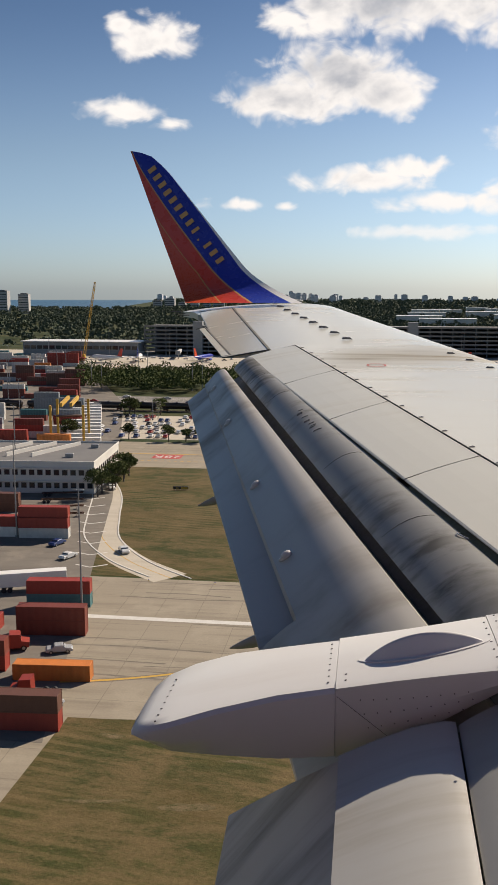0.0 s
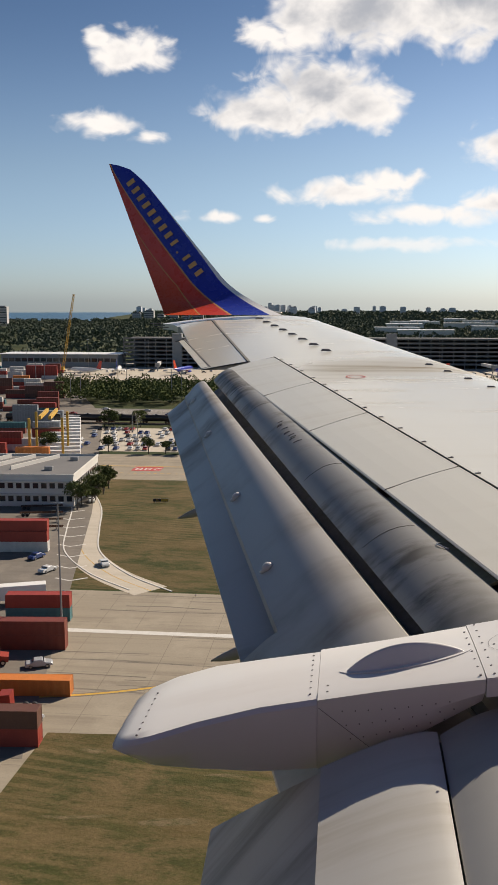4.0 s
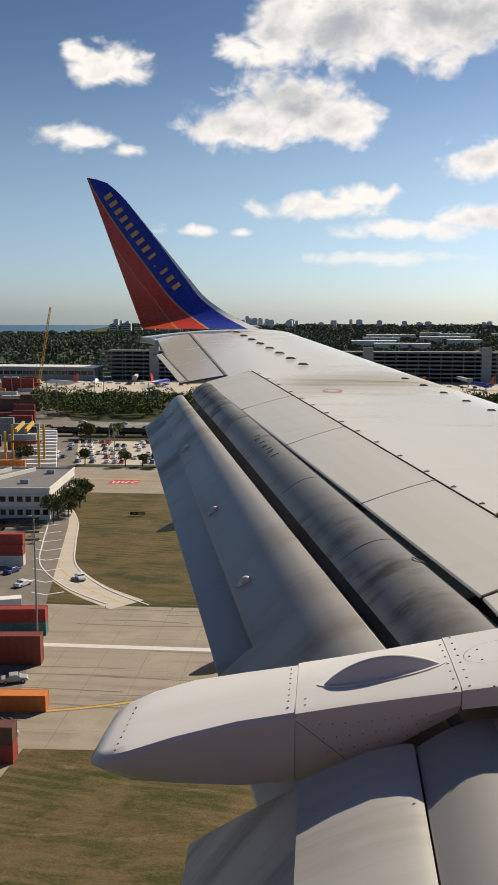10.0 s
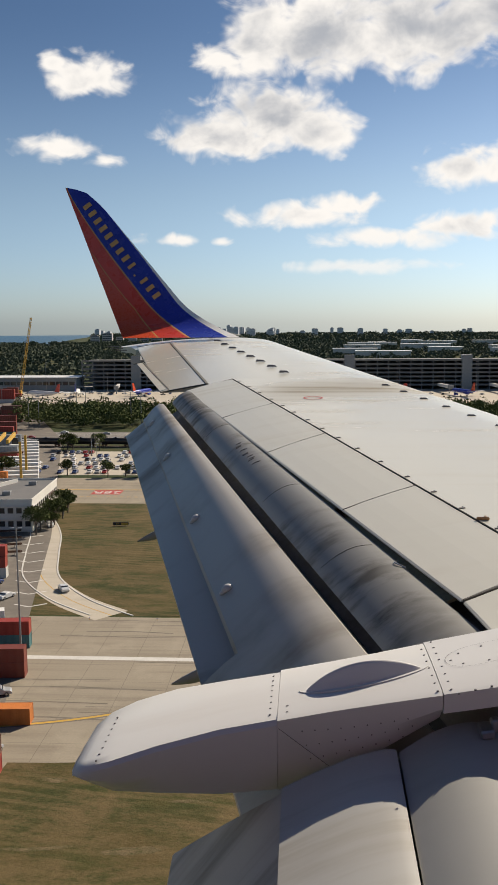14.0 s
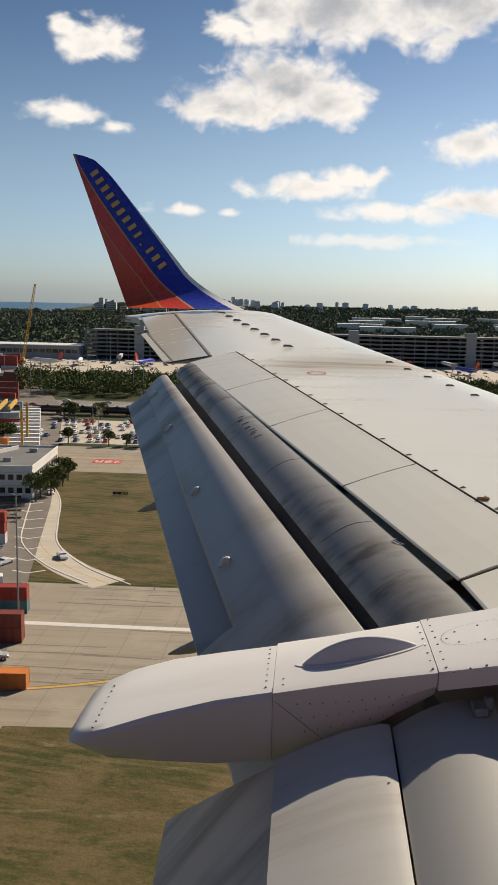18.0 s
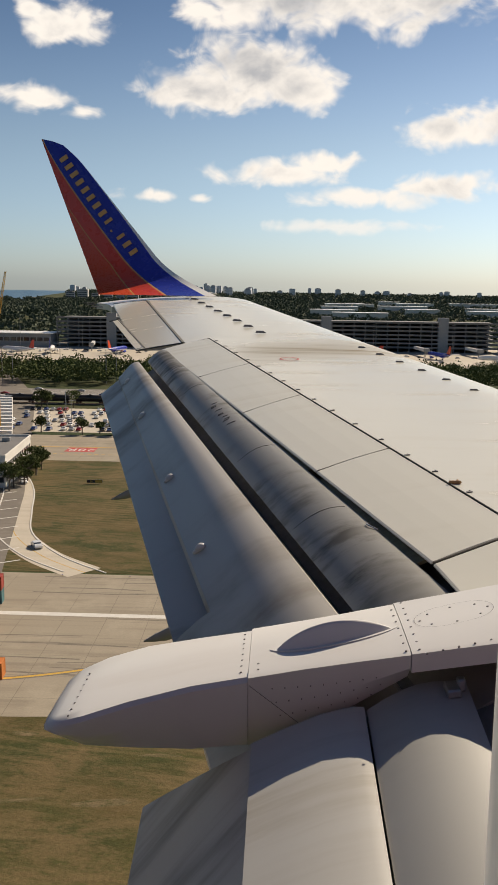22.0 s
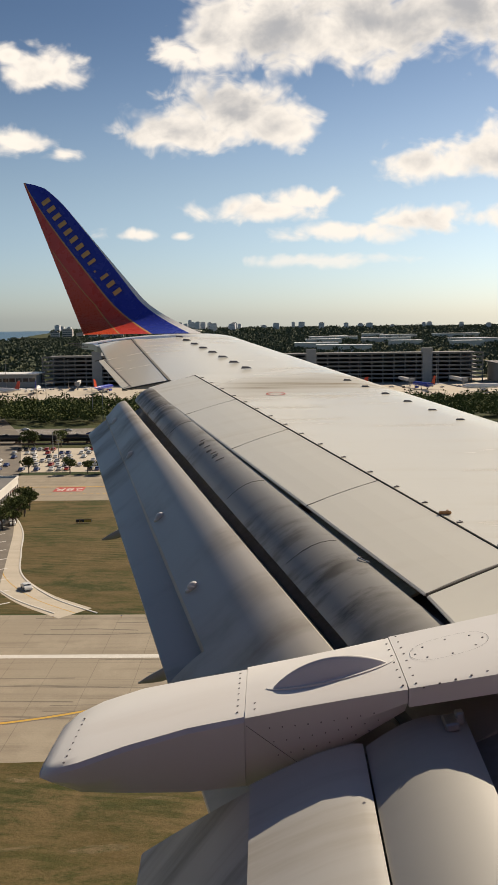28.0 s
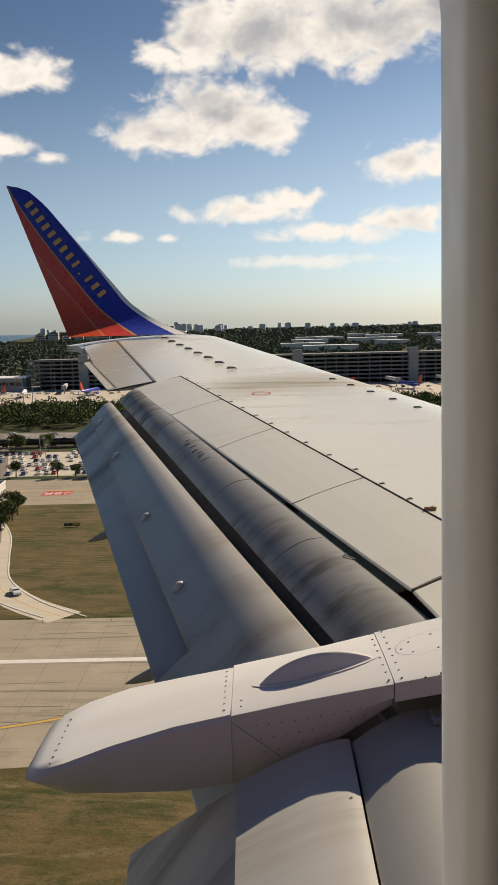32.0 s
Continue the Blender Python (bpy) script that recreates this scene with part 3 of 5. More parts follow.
def vane_z(x, y):
    """Top of the inboard vane, a shallow arch."""
    u = (x - 0.283) / 0.29
    return inboard_z(0.283, y) - 0.030 + 0.30 * (x - 0.283) + 0.052 * math.sin(math.pi * (0.06 + 0.84 * u))


def build_inboard_flap():
    group = empty("inboard_flap", 0, 0, 0)
    group.parent = wing
    group.scale = (1.2, 1.2, 1.2)
    zin = inboard_z
    rings, vane = [], []
    for y in (0.0, 0.5, 0.9, 1.3, 1.7, 2.1, 2.545):
        up = []
        for u in (0.0, 0.04, 0.10, 0.2, 0.4, 0.7, 1.0):
            x = 0.275 - 0.335 * u
            up.append((x, y, zin(x, y) + 0.018 * math.sin(math.pi * min(1, u * 1.1)) - 0.008 * max(0, 0.08 - u) / 0.08))
        rings.append([(0.25, y, zin(0.25, y) - 0.12)] + up + [(-0.06, y, zin(-0.06, y) - 0.04), (0.1, y, zin(0.1, y) - 0.16)])
        va = [(x, y, vane_z(x, y)) for x in [0.283 + 0.29 * u for u in (0, 0.04, 0.1, 0.2, 0.35, 0.5, 0.65, 0.8, 0.92, 1.0)]]
        vane.append(va + [(0.56, y, zin(0.45, y) - 0.13), (0.30, y, zin(0.30, y) - 0.15)])
    loft("main_panel", rings, M_FLAP_IN, group, "pale grey inboard flap panel, half in the fairing's shade")
    loft("vane", vane, M_VANE_IN, group, "scuffed grey metal inboard flap vane")
    f = lambda x, y: Vector((x, y, zin(x, y) - 0.012))
    slab("aft_panel", [f(-0.05, 2.54), f(-0.05, 0.0), f(-0.306, 0.0) * 1.22, f(-0.372, 2.43) * 1.22], 0.05, M_FLAP_IN, group, "pale grey trailing panel", 0.004)
    # dark backing under the slot, its shade put into the sheet's colour
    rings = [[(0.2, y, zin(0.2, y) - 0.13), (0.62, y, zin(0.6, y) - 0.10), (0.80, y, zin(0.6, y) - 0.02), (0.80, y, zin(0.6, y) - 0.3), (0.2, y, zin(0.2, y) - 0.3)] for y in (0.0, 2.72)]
    loft("well", rings, M_COVE, group, "dark backing sheet in the flap well", smooth=False)


build_inboard_flap()


def let_y(z):
    """How far out the blade stands at a height: a tight bend at the foot, then a slight cant."""
    return 15.48 + 0.68 * (1 - math.exp(-5.0 * max(0.0, z - 0.23))) + 0.15 * (z - 0.23)


def let_chord(z):
    """Trailing and leading edge of the blade at a height."""
    xt = -3.27 - 0.37 * (z - 0.23)
    if z > 0.92:
        return xt, -2.25 - 0.825 * (z - 0.92)
    q = (0.92 - z) / 0.69
    return xt, -2.25 + 0.55 * q + 0.55 * q * q


def build_winglet():
    let = empty("winglet", 0, 0, 0)
    let.parent = wing
    rows = 30
    slot = [0, 4, 1, 4, 2, 2, 3, 3]
    rings = []
    for i in range(rows + 1):
        s = i / rows
        z = 0.23 + 2.66 * s ** 1.12
        q = (z - 0.23) / 2.62
        xt, xl = let_chord(z)
        y = let_y(z)
        k = y / 16.2
        xt, xl, z = xt * k, xl * k, z * k
        c = xl - xt
        # the two pinstripes sweep aft as they rise; the bare leading edge narrows to nothing
        b1 = max(0.05, 0.56 - 0.12 * q - 0.42 * q * q)
        b2 = max(0.006, 0.30 - 0.25 * max(0.0, (q - 0.2) / 0.35))
        w1, w2 = 0.022 + 0.016 * q, 0.014 if q < 0.56 else 0.004
        white = min(0.995, 0.90 + 0.115 * q)
        frac = [0.0, b2, b2 + w2, b1, b1 + w1, (b1 + white) / 2, white, (white + 1) / 2, 1.0]
        # the tip is cut off aslant
        cut = 0.10 * max(0.0, (s - 0.86) / 0.14) ** 1.5
        near = [Vector((xt + c * f, y - 0.05 * c * math.sin(math.pi * min(1.0, f * 0.85 + 0.12)) * 0.8, z - cut * f ** 1.6)) for f in frac]
        far = [Vector((xt + c * f, y + 0.045 * c * math.sin(math.pi * f) + 0.012, z - cut * f ** 1.6)) for f in (0.9, 0.6, 0.3, 0.05)]
        rings.append(near + far)
    sl = slot + [2, 2, 1, 0, 0]
    loft("blade", rings, None, let, "winglet blade painted red and blue with gold pinstripes", True, sl, [M_ORANGE, M_RED, M_BLUE, M_WHITE, M_GOLD])
    # the lettering stands as plain gold bars along the blue band
    for k in range(13):
        z = 2.56 - 1.58 * k / 12
        xt, xl = let_chord(z)
        f = 0.83 - 0.35 * (z - 0.23) / 2.62
        y = let_y(z)
        q = y / 16.2
        xt, xl, z, y = xt * q, xl * q, z * q, y - 0.05 * (xl - xt)
        if k == 9:
            bm = box(0, 0, -0.07, 0.035, 0.008, 0.035)
        else:
            bm = box(0, 0, 0, 0.06 if k in (8, 10) else 0.078, 0.008, 0.16, 0.002)
        part("letter_bar", bm, M_GOLD, let, m=pose(xt + (xl - xt) * f, y - 0.012, z, 0, 55, 0))
    # position light fairing at the foot
    bm = bmesh.new()
    add_ball(bm, (0, 0, 0), 0.25, 0.06, 0.032, 3)
    part("tip_light", bm, M_SKIN, wing, "pale grey tip light fairing", True, pose(-1.40, 16.25, wz(16.2) + 0.02, 0, 0, 12))
    for k in range(3):
        y = 15.9 - 0.36 * k
        x = -3.28 + 0.14 * k
        part("static_wick", tube((0, 0, 0), (-0.2, 0, 0.0), 0.010, 0.006, 6), M_RIVET, wing, m=pose(x, y, aft(x, y) + 0.01))


build_winglet()


def build_spoiler_seals():
    """Rubber lips under the spoilers' trailing edges and small bonding straps across the gap."""
    for y0, y1, mat, drop in ((10.3, 8.72, M_OLIVE, 0.03), (8.6, 7.2, M_COVE, 0.035), (7.05, 5.6, M_OLIVE, 0.04), (5.4, 4.1, M_OLIVE, 0.045)):
        vs = []
        for k in range(7):
            y = y0 + (y1 - y0) * k / 6
            x, z = x_te(y), aft(x_te(y), y)
            wide = 0.035 + 0.012 * (10.3 - y) / 6 + 0.006 * math.sin(7.0 * y)
            vs += [(x + 0.02, y, z - 0.012), (x - wide, y, z - drop), (x - wide, y, z - drop - 0.012), (x + 0.02, y, z - 0.03)]
        fs = [(4 * i + j, 4 * i + (j + 1) % 4, 4 * i + 4 + (j + 1) % 4, 4 * i + 4 + j) for i in range(6) for j in range(4)] + [(3, 2, 1, 0), (24, 25, 26, 27)]
        piece("spoiler_seal", mesh_of("spoiler_seal", vs, fs, mat), wing, None, "olive-stained rubber seal lip" if mat is M_OLIVE else "dark rubber seal lip")
    for y in (8.4, 6.35, 4.6):
        x, z = x_te(y), aft(x_te(y), y)
        rings = []
        for k in range(9):
            u = math.sin(math.pi * k / 8)
            px, py, pz = x - 0.005 - 0.05 * u, y - 0.06 + 0.12 * k / 8, z - 0.035 + 0.012 * u
            rings.append([(px + 0.004 * math.cos(q), py, pz + 0.004 * math.sin(q)) for q in [math.pi * j / 3 for j in range(6)]])
        loft("bonding_strap", rings, M_METAL, wing, "thin bright metal strap")


build_spoiler_seals()


def build_wing_details():
    bm0 = bmesh.new()
    v = [bm0.verts.new(p) for p in ((-0.07, -0.010, 0), (0.07, -0.010, 0), (0.03, -0.006, 0.024), (-0.055, -0.006, 0.027), (-0.07, 0.010, 0), (0.07, 0.010, 0), (0.03, 0.006, 0.024), (-0.055, 0.006, 0.027))]
    for f in ((0, 1, 2, 3), (7, 6, 5, 4), (0, 4, 5, 1), (1, 5, 6, 2), (2, 6, 7, 3), (3, 7, 4, 0)):
        bm0.faces.new([v[i] for i in f])
    me = bpy.data.meshes.new("vortex_generator")
    bm0.to_mesh(me)
    bm0.free()
    me.materials.append(M_RIVET)
    for k in range(9):
        s = k / 8
        y, x = 15.87 - 4.70 * s, -1.64 + 1.39 * s
        piece("vortex_generator", me, wing, pose(x, y, wz(y), 6, 0, 20))
    for k in range(6):
        s = k / 5
        y, x = 10.09 - 2.4 * s, 0.9 + 0.75 * s
        piece("vortex_generator", me, wing, pose(x, y, wz(y) - 0.008, 6, 0, 20) @ Matrix.Scale(0.7, 4))
    bm = bmesh.new()
    n = 24
    rg = [[bm.verts.new((r * math.cos(2 * math.pi * i / n), r * math.sin(2 * math.pi * i / n), 0)) for i in range(n)] for r in (0.10, 0.082)]
    for i in range(n):
        bm.faces.new((rg[0][i], rg[0][(i + 1) % n], rg[1][(i + 1) % n], rg[1][i]))
    part("fuel_cap_ring", bm, M_REDMARK, wing, "red ring marking", m=pose(0.09, 9.16, wz(9.16) + 0.005, 6))
    bm = bmesh.new()
    add_box(bm, 0, 0, 0.01, 0.07, 0.016, 0.018, 0.005)
    add_box(bm, 0.022, 0.026, 0.01, 0.016, 0.05, 0.018, 0.005)
    part("hinge_fitting", bm, M_BROWN, wing, "orange-brown hinge fitting", m=pose(0.98, 4.92, wz(4.92)))


build_wing_details()


def seam(p0, p1, width, parent, name="panel_seam"):
    """A dark sealed joint lying a hair proud of the skin."""
    a, b = Vector(p0), Vector(p1)
    d = b - a
    n = Vector((d.y, -d.x, 0)).normalized() * width / 2
    lift = Vector((0, 0, 0.004))
    low = Vector((0, 0, -0.01))
    vs = [a + n + lift, a - n + lift, b - n + lift, b + n + lift, a + n + low, a - n + low, b - n + low, b + n + low]
    piece(name, mesh_of(name, vs, [(0, 1, 2, 3), (7, 6, 5, 4), (0, 4, 5, 1), (1, 5, 6, 2), (2, 6, 7, 3), (3, 7, 4, 0)], M_GAP), parent)


def build_seams():
    on = lambda x, y: (x, y, aft(x, y))
    seam((x_hinge(10.6), 10.6, wz(10.6)), (x_hinge(4.2), 4.2, wz(4.2)), 0.0045, wing)
    for h, t, w in ((10.60, 10.47, 0.012), (8.87, 8.67, 0.010), (7.36, 7.12, 0.006), (5.68, 5.49, 0.009), (4.20, 4.02, 0.010)):
        seam((x_hinge(h), h, wz(h)), on(x_te(t) + 0.01, t), w, wing)
    seam(on(-2.235, 15.05), on(-1.15, 10.64), 0.032, wing)
    seam(on(-2.235, 15.06), on(-2.86, 15.42), 0.03, wing)
    seam(on(-1.15, 10.64), on(-1.72, 10.70), 0.03, wing)
    seam(on(-2.42, 13.45), on(-1.62, 10.75), 0.02, wing)
    seam(on(-2.42, 13.45), on(-2.56, 13.47), 0.03, wing)


build_seams()


# ---- the cabin side, with the window the view looks through ----
# unseen hull; its purple tint is chosen for the light bounced at the fairing
M_HULL = material("fuselage_bounce_tint", (0.13, 0.07, 0.12), 0.35, 0.0, (0.11, 0.06, 0.10), 1.0, 20.0, 0.3)
M_LINING = material("cabin_lining", (0.50, 0.48, 0.44), 0.6, 0.0, (0.42, 0.40, 0.36), 2.0, 40.0, 0.4, bump=0.05)
M_SURROUND = material("window_surround_plastic", (0.80, 0.79, 0.76), 0.5, 0.0, (0.74, 0.72, 0.7), 3.0, 50.0, 0.3)


def build_cabin():
    """A tube of fuselage round the eye, open only at the window."""
    cy, cz = -1.62, -0.45
    xs = [-7.0, -3.0, -1.0, -0.30, 0.10, 1.0, 3.0, 7.0]
    angs = [radians(a) for a in (-180, -150, -120, -90, -60, -30, -8, 2.6, 22.0, 40, 60, 90, 120, 150, 180)]
    for name, r, mat, label in (("wall_fuselage", 1.88, M_HULL, "dark fuselage skin round the window, tinted for its bounce light"), ("wall_cabin", 1.80, M_LINING, "beige plastic cabin side wall in shade")):
        verts, faces = [], []
        for rr in (r, r - 0.03):
            verts += [(x, cy + rr * math.cos(a), cz + rr * math.sin(a)) for x in xs for a in angs]
        n, tot = len(angs), len(xs) * len(angs)
        for i in range(len(xs) - 1):
            for j in range(n - 1):
                if i == 3 and angs[j] > radians(2) and angs[j + 1] < radians(23):
                    continue
                a = (i * n + j, i * n + j + 1, (i + 1) * n + j + 1, (i + 1) * n + j)
                faces += [a, tuple(q + tot for q in reversed(a))]
        ob = piece(name, mesh_of(name, verts, faces, mat), None, AIRCRAFT)
        tagged(ob, label, "wall", "", "structure")
    # unseen end caps, added to keep outside light out of the tube
    for x in (-7.0, 7.0):
        ob = part("wall_bulkhead", tube((x - 0.02, cy, cz), (x + 0.02, cy, cz), 1.87, None, 28), M_LINING, None, m=AIRCRAFT)
        tagged(ob, "plain beige end cap closing the cabin against light", "wall", "", "structure")
    win = empty("window_1")
    win.matrix_basis = AIRCRAFT
    tagged(win, "rounded cabin window with pale plastic surround", "window", "", "structure")
    rings = []
    x0, x1, z0, z1, rad = -0.26, 0.0675, -0.30, 0.16, 0.07
    for y, grow in ((0.155, 0.03), (0.163, 0.004), (0.17, -0.0015), (0.19, 0.0015), (0.262, 0.0116), (0.262, 0.10), (0.17, 0.10)):
        ring = []
        for cx, czz, a0 in ((x1 - rad, z1 - rad, 0), (x0 + rad, z1 - rad, 90), (x0 + rad, z0 + rad, 180), (x1 - rad, z0 + rad, 270)):
            for k in range(9):
                a = radians(a0 + 90 * k / 8)
                ring.append((cx + (rad + grow) * math.cos(a), y, czz + (rad + grow) * math.sin(a)))
        rings.append(ring)
    n = len(rings[0])
    verts = [v for r in rings for v in r]
    faces = [(i * n + j, ((i + 1) % 7) * n + j, ((i + 1) % 7) * n + (j + 1) % n, i * n + (j + 1) % n) for i in range(7) for j in range(n)]
    piece("surround", mesh_of("surround", verts, faces, M_SURROUND, None, True), win, None, "pale grey plastic window surround")


build_cabin()


def build_flap_seals():
    """Butt joints and scuffs across the vane, and a bracket on the inboard vane."""
    for y in (9.3, 8.35, 6.2, 4.9):
        grow = 0.009 * (10.35 - y)
        xu, w = 0.155 - 0.302 * (y - 5.5) + grow, 0.235 + 0.018 * (10.35 - y)
        z = wz(y) - 0.15 + 0.3 * (xu - (1.894 - 0.3255 * y))
        top = [Vector((xu + 0.02 - w * u, y, z - 0.05 + 0.07 * math.sin(math.pi * (0.18 + 0.72 * u)) - 0.3 * w * u - 0.04 * u * u)) for u in (0.08, 0.2, 0.35, 0.5, 0.65, 0.8, 0.92)]
        vs = [p + Vector((0, s, h)) for p in top for s, h in ((-0.003, 0.0015), (0.003, 0.0015), (0.003, -0.01), (-0.003, -0.01))]
        fs = [(4 * i + j, 4 * i + (j + 1) % 4, 4 * i + 4 + (j + 1) % 4, 4 * i + 4 + j) for i in range(6) for j in range(4)] + [(3, 2, 1, 0), (24, 25, 26, 27)]
        piece("vane_joint", mesh_of("vane_joint", vs, fs, M_GAP), wing)
    for k in range(12):
        y, u0 = 7.6 - 0.062 * k - 0.03 * math.sin(9.0 * k), 0.34 + 0.1 * abs(math.sin(2.3 * k))
        xu, w = 0.155 - 0.302 * (y - 5.5) + 0.009 * (10.35 - y), 0.235 + 0.018 * (10.35 - y)
        z = wz(y) - 0.15 + 0.3 * (xu - (1.894 - 0.3255 * y))
        top = [Vector((xu + 0.02 - w * u, y, z - 0.05 + 0.07 * math.sin(math.pi * (0.18 + 0.72 * u)) - 0.3 * w * u - 0.04 * u * u)) for u in (u0, u0 + 0.06, u0 + 0.12, u0 + 0.15)]
        vs = [p + Vector((0, q, h)) for p in top for q, h in ((-0.013, 0.0008), (0.013, 0.0008), (0.013, -0.01), (-0.013, -0.01))]
        fs = [(4 * i + j, 4 * i + (j + 1) % 4, 4 * i + 4 + (j + 1) % 4, 4 * i + 4 + j) for i in range(3) for j in range(4)] + [(3, 2, 1, 0), (12, 13, 14, 15)]
        piece("scuff_mark", mesh_of("scuff_mark", vs, fs, M_COVE), wing, None, "dark scuff worn across the vane")
    # worn bracket at the inboard vane's outer end
    bm = box(0, 0, 0, 0.05, 0.09, 0.03, 0.006)
    add_box(bm, 0.035, 0.02, 0.008, 0.03, 0.04, 0.045, 0.006)
    part("vane_bracket", bm, M_METAL, wing, "worn bare metal bracket", m=pose(1.2 * 0.52, 1.2 * 2.48, 1.2 * vane_z(0.52, 2.48) + 0.012, 0, -8, 0))


build_flap_seals()
# ---- ground ----
def earth(name, cols, scales, rough=0.95, bump=0.4, rows=0.0):
    """Ground cover of up to four colours, mixed by noise at several sizes."""
    mat = bpy.data.materials.new(name)
    mat.use_nodes = True
    g = Graph(mat.node_tree)
    b = mat.node_tree.nodes["Principled BSDF"]
    pos = g.node("ShaderNodeTexCoord").outputs["Object"]
    mp = g.node("ShaderNodeMapping")
    g.put(mp.inputs[0], pos)
    mp.inputs[3].default_value = (0.45, 1.0, 1.0)
    mp.inputs[2].default_value = (0.0, 0.0, 0.35)
    col = rgb(*cols[0])
    for c, s in zip(cols[1:], scales):
        w = g.m("ADD", g.m("MULTIPLY", g.noise(mp.outputs[0], s, 8.0, 0.68, 0.5), 0.72), g.m("MULTIPLY", g.noise(mp.outputs[0], s * 9.0, 5.0, 0.7), 0.28))
        col = g.mix(g.step(w, 0.40, 0.62), col, rgb(*c))
    if rows:
        # mown swathes, wavering a little
        wave = g.node("ShaderNodeTexWave")
        wave.bands_direction = "Y"
        g.put(wave.inputs["Vector"], mp.outputs[0])
        wave.inputs["Scale"].default_value = 0.314 / rows
        wave.inputs["Distortion"].default_value = 2.5
        wave.inputs["Detail"].default_value = 3.0
        wave.inputs["Detail Scale"].default_value = 0.6
        gate = g.step(g.noise(pos, 0.035, 4.0, 0.6), 0.42, 0.62)
        col = g.mix(g.m("MULTIPLY", g.m("MULTIPLY", g.step(wave.outputs["Fac"], 0.5, 0.95), gate), 0.55), col, rgb(*[1.25 * c for c in cols[-1]]))
    fine = g.noise(pos, 2.2, 6.0, 0.75)
    k = g.m("ADD", g.m("MULTIPLY", fine, 1.1), 0.45)
    cc = g.node("ShaderNodeCombineColor")
    for i in range(3):
        g.put(cc.inputs[i], k)
    g.put(b.inputs["Base Color"], g.mix(1.0, col, cc.outputs[0], "MULTIPLY"))
    b.inputs["Roughness"].default_value = rough
    b.inputs["Specular IOR Level"].default_value = 0.15
    n = g.node("ShaderNodeBump")
    n.inputs["Strength"].default_value = bump
    n.inputs["Distance"].default_value = 0.3
    g.put(n.inputs["Height"], g.noise(pos, 1.4, 6.0, 0.7))
    g.put(b.inputs["Normal"], n.outputs[0])
    return mat


def paved(name, cols, joint=0.0, rough=0.85):
    """Concrete or asphalt: blotches, tyre streaks along x and slab joints."""
    mat = bpy.data.materials.new(name)
    mat.use_nodes = True
    g = Graph(mat.node_tree)
    b = mat.node_tree.nodes["Principled BSDF"]
    pos = g.node("ShaderNodeTexCoord").outputs["Object"]
    mp = g.node("ShaderNodeMapping")
    g.put(mp.inputs[0], pos)
    mp.inputs[3].default_value = (0.02, 0.35, 1.0)
    streak = g.step(g.noise(mp.outputs[0], 1.0, 5.0, 0.6), 0.42, 0.7)
    col = g.mix(g.m("MULTIPLY", streak, 0.6), rgb(*cols[0]), rgb(*cols[1]))
    col = g.mix(g.m("MULTIPLY", g.step(g.noise(pos, 0.11, 6.0, 0.65), 0.48, 0.66), 0.6), col, rgb(*cols[2]))
    fine = g.m("ADD", g.m("MULTIPLY", g.noise(pos, 3.0, 6.0, 0.8), 0.5), 0.75)
    cc = g.node("ShaderNodeCombineColor")
    for i in range(3):
        g.put(cc.inputs[i], fine)
    col = g.mix(1.0, col, cc.outputs[0], "MULTIPLY")
    if joint:
        br = g.node("ShaderNodeTexBrick")
        br.offset = 0.0
        g.put(br.inputs["Vector"], pos)
        br.inputs["Scale"].default_value = 1.0
        br.inputs["Mortar Size"].default_value = 0.05
        br.inputs["Brick Width"].default_value = joint
        br.inputs["Row Height"].default_value = joint
        col = g.mix(g.m("MULTIPLY", br.outputs["Fac"], 0.45), col, rgb(*[c * 0.45 for c in cols[1]]))
    g.put(b.inputs["Base Color"], col)
    b.inputs["Roughness"].default_value = rough
    b.inputs["Specular IOR Level"].default_value = 0.3
    return mat


M_GROUND = earth("scrub_ground", [(0.045, 0.06, 0.022), (0.10, 0.085, 0.035), (0.03, 0.045, 0.018)], (0.03, 0.012))
M_GRASS = earth("airfield_grass", [(0.048, 0.056, 0.016), (0.092, 0.066, 0.026), (0.036, 0.045, 0.013), (0.125, 0.09, 0.042)], (0.03, 0.09, 0.22), rows=2.1)
M_SAND = earth("pale_sand", [(0.46, 0.38, 0.26), (0.34, 0.27, 0.18), (0.14, 0.12, 0.055)], (0.2, 0.45))
M_DIRT = earth("worn_earth", [(0.17, 0.125, 0.07), (0.11, 0.085, 0.045), (0.07, 0.065, 0.025)], (0.5, 1.2))
M_CONC = paved("taxiway_concrete", [(0.28, 0.24, 0.18), (0.18, 0.15, 0.112), (0.33, 0.285, 0.215)], 7.6)
M_APRON = paved("apron_concrete", [(0.46, 0.41, 0.33), (0.36, 0.32, 0.26), (0.5, 0.45, 0.37)], 0.0)
M_YARD = paved("yard_asphalt", [(0.17, 0.15, 0.125), (0.12, 0.105, 0.09), (0.24, 0.21, 0.17)], 0.0)
M_ROAD = paved("road_asphalt", [(0.19, 0.175, 0.155), (0.12, 0.11, 0.10), (0.24, 0.22, 0.19)], 0.0)
M_SEA = material("sea_water", (0.012, 0.06, 0.12), 0.35, 0.0, (0.02, 0.10, 0.15), 0.004, 0.05, 0.8)
M_LINE = material("white_road_paint", (0.62, 0.60, 0.55), 0.7, 0.0, (0.42, 0.40, 0.36), 0.6, 6.0, 0.6)
M_TRACK = material("rubber_on_concrete", (0.10, 0.085, 0.065), 0.8, 0.0, (0.21, 0.18, 0.135), 0.35, 4.0, 1.0)
M_YELLOW = material("yellow_road_paint", (0.55, 0.33, 0.04), 0.7, 0.0, (0.36, 0.22, 0.05), 0.6, 6.0, 0.6)

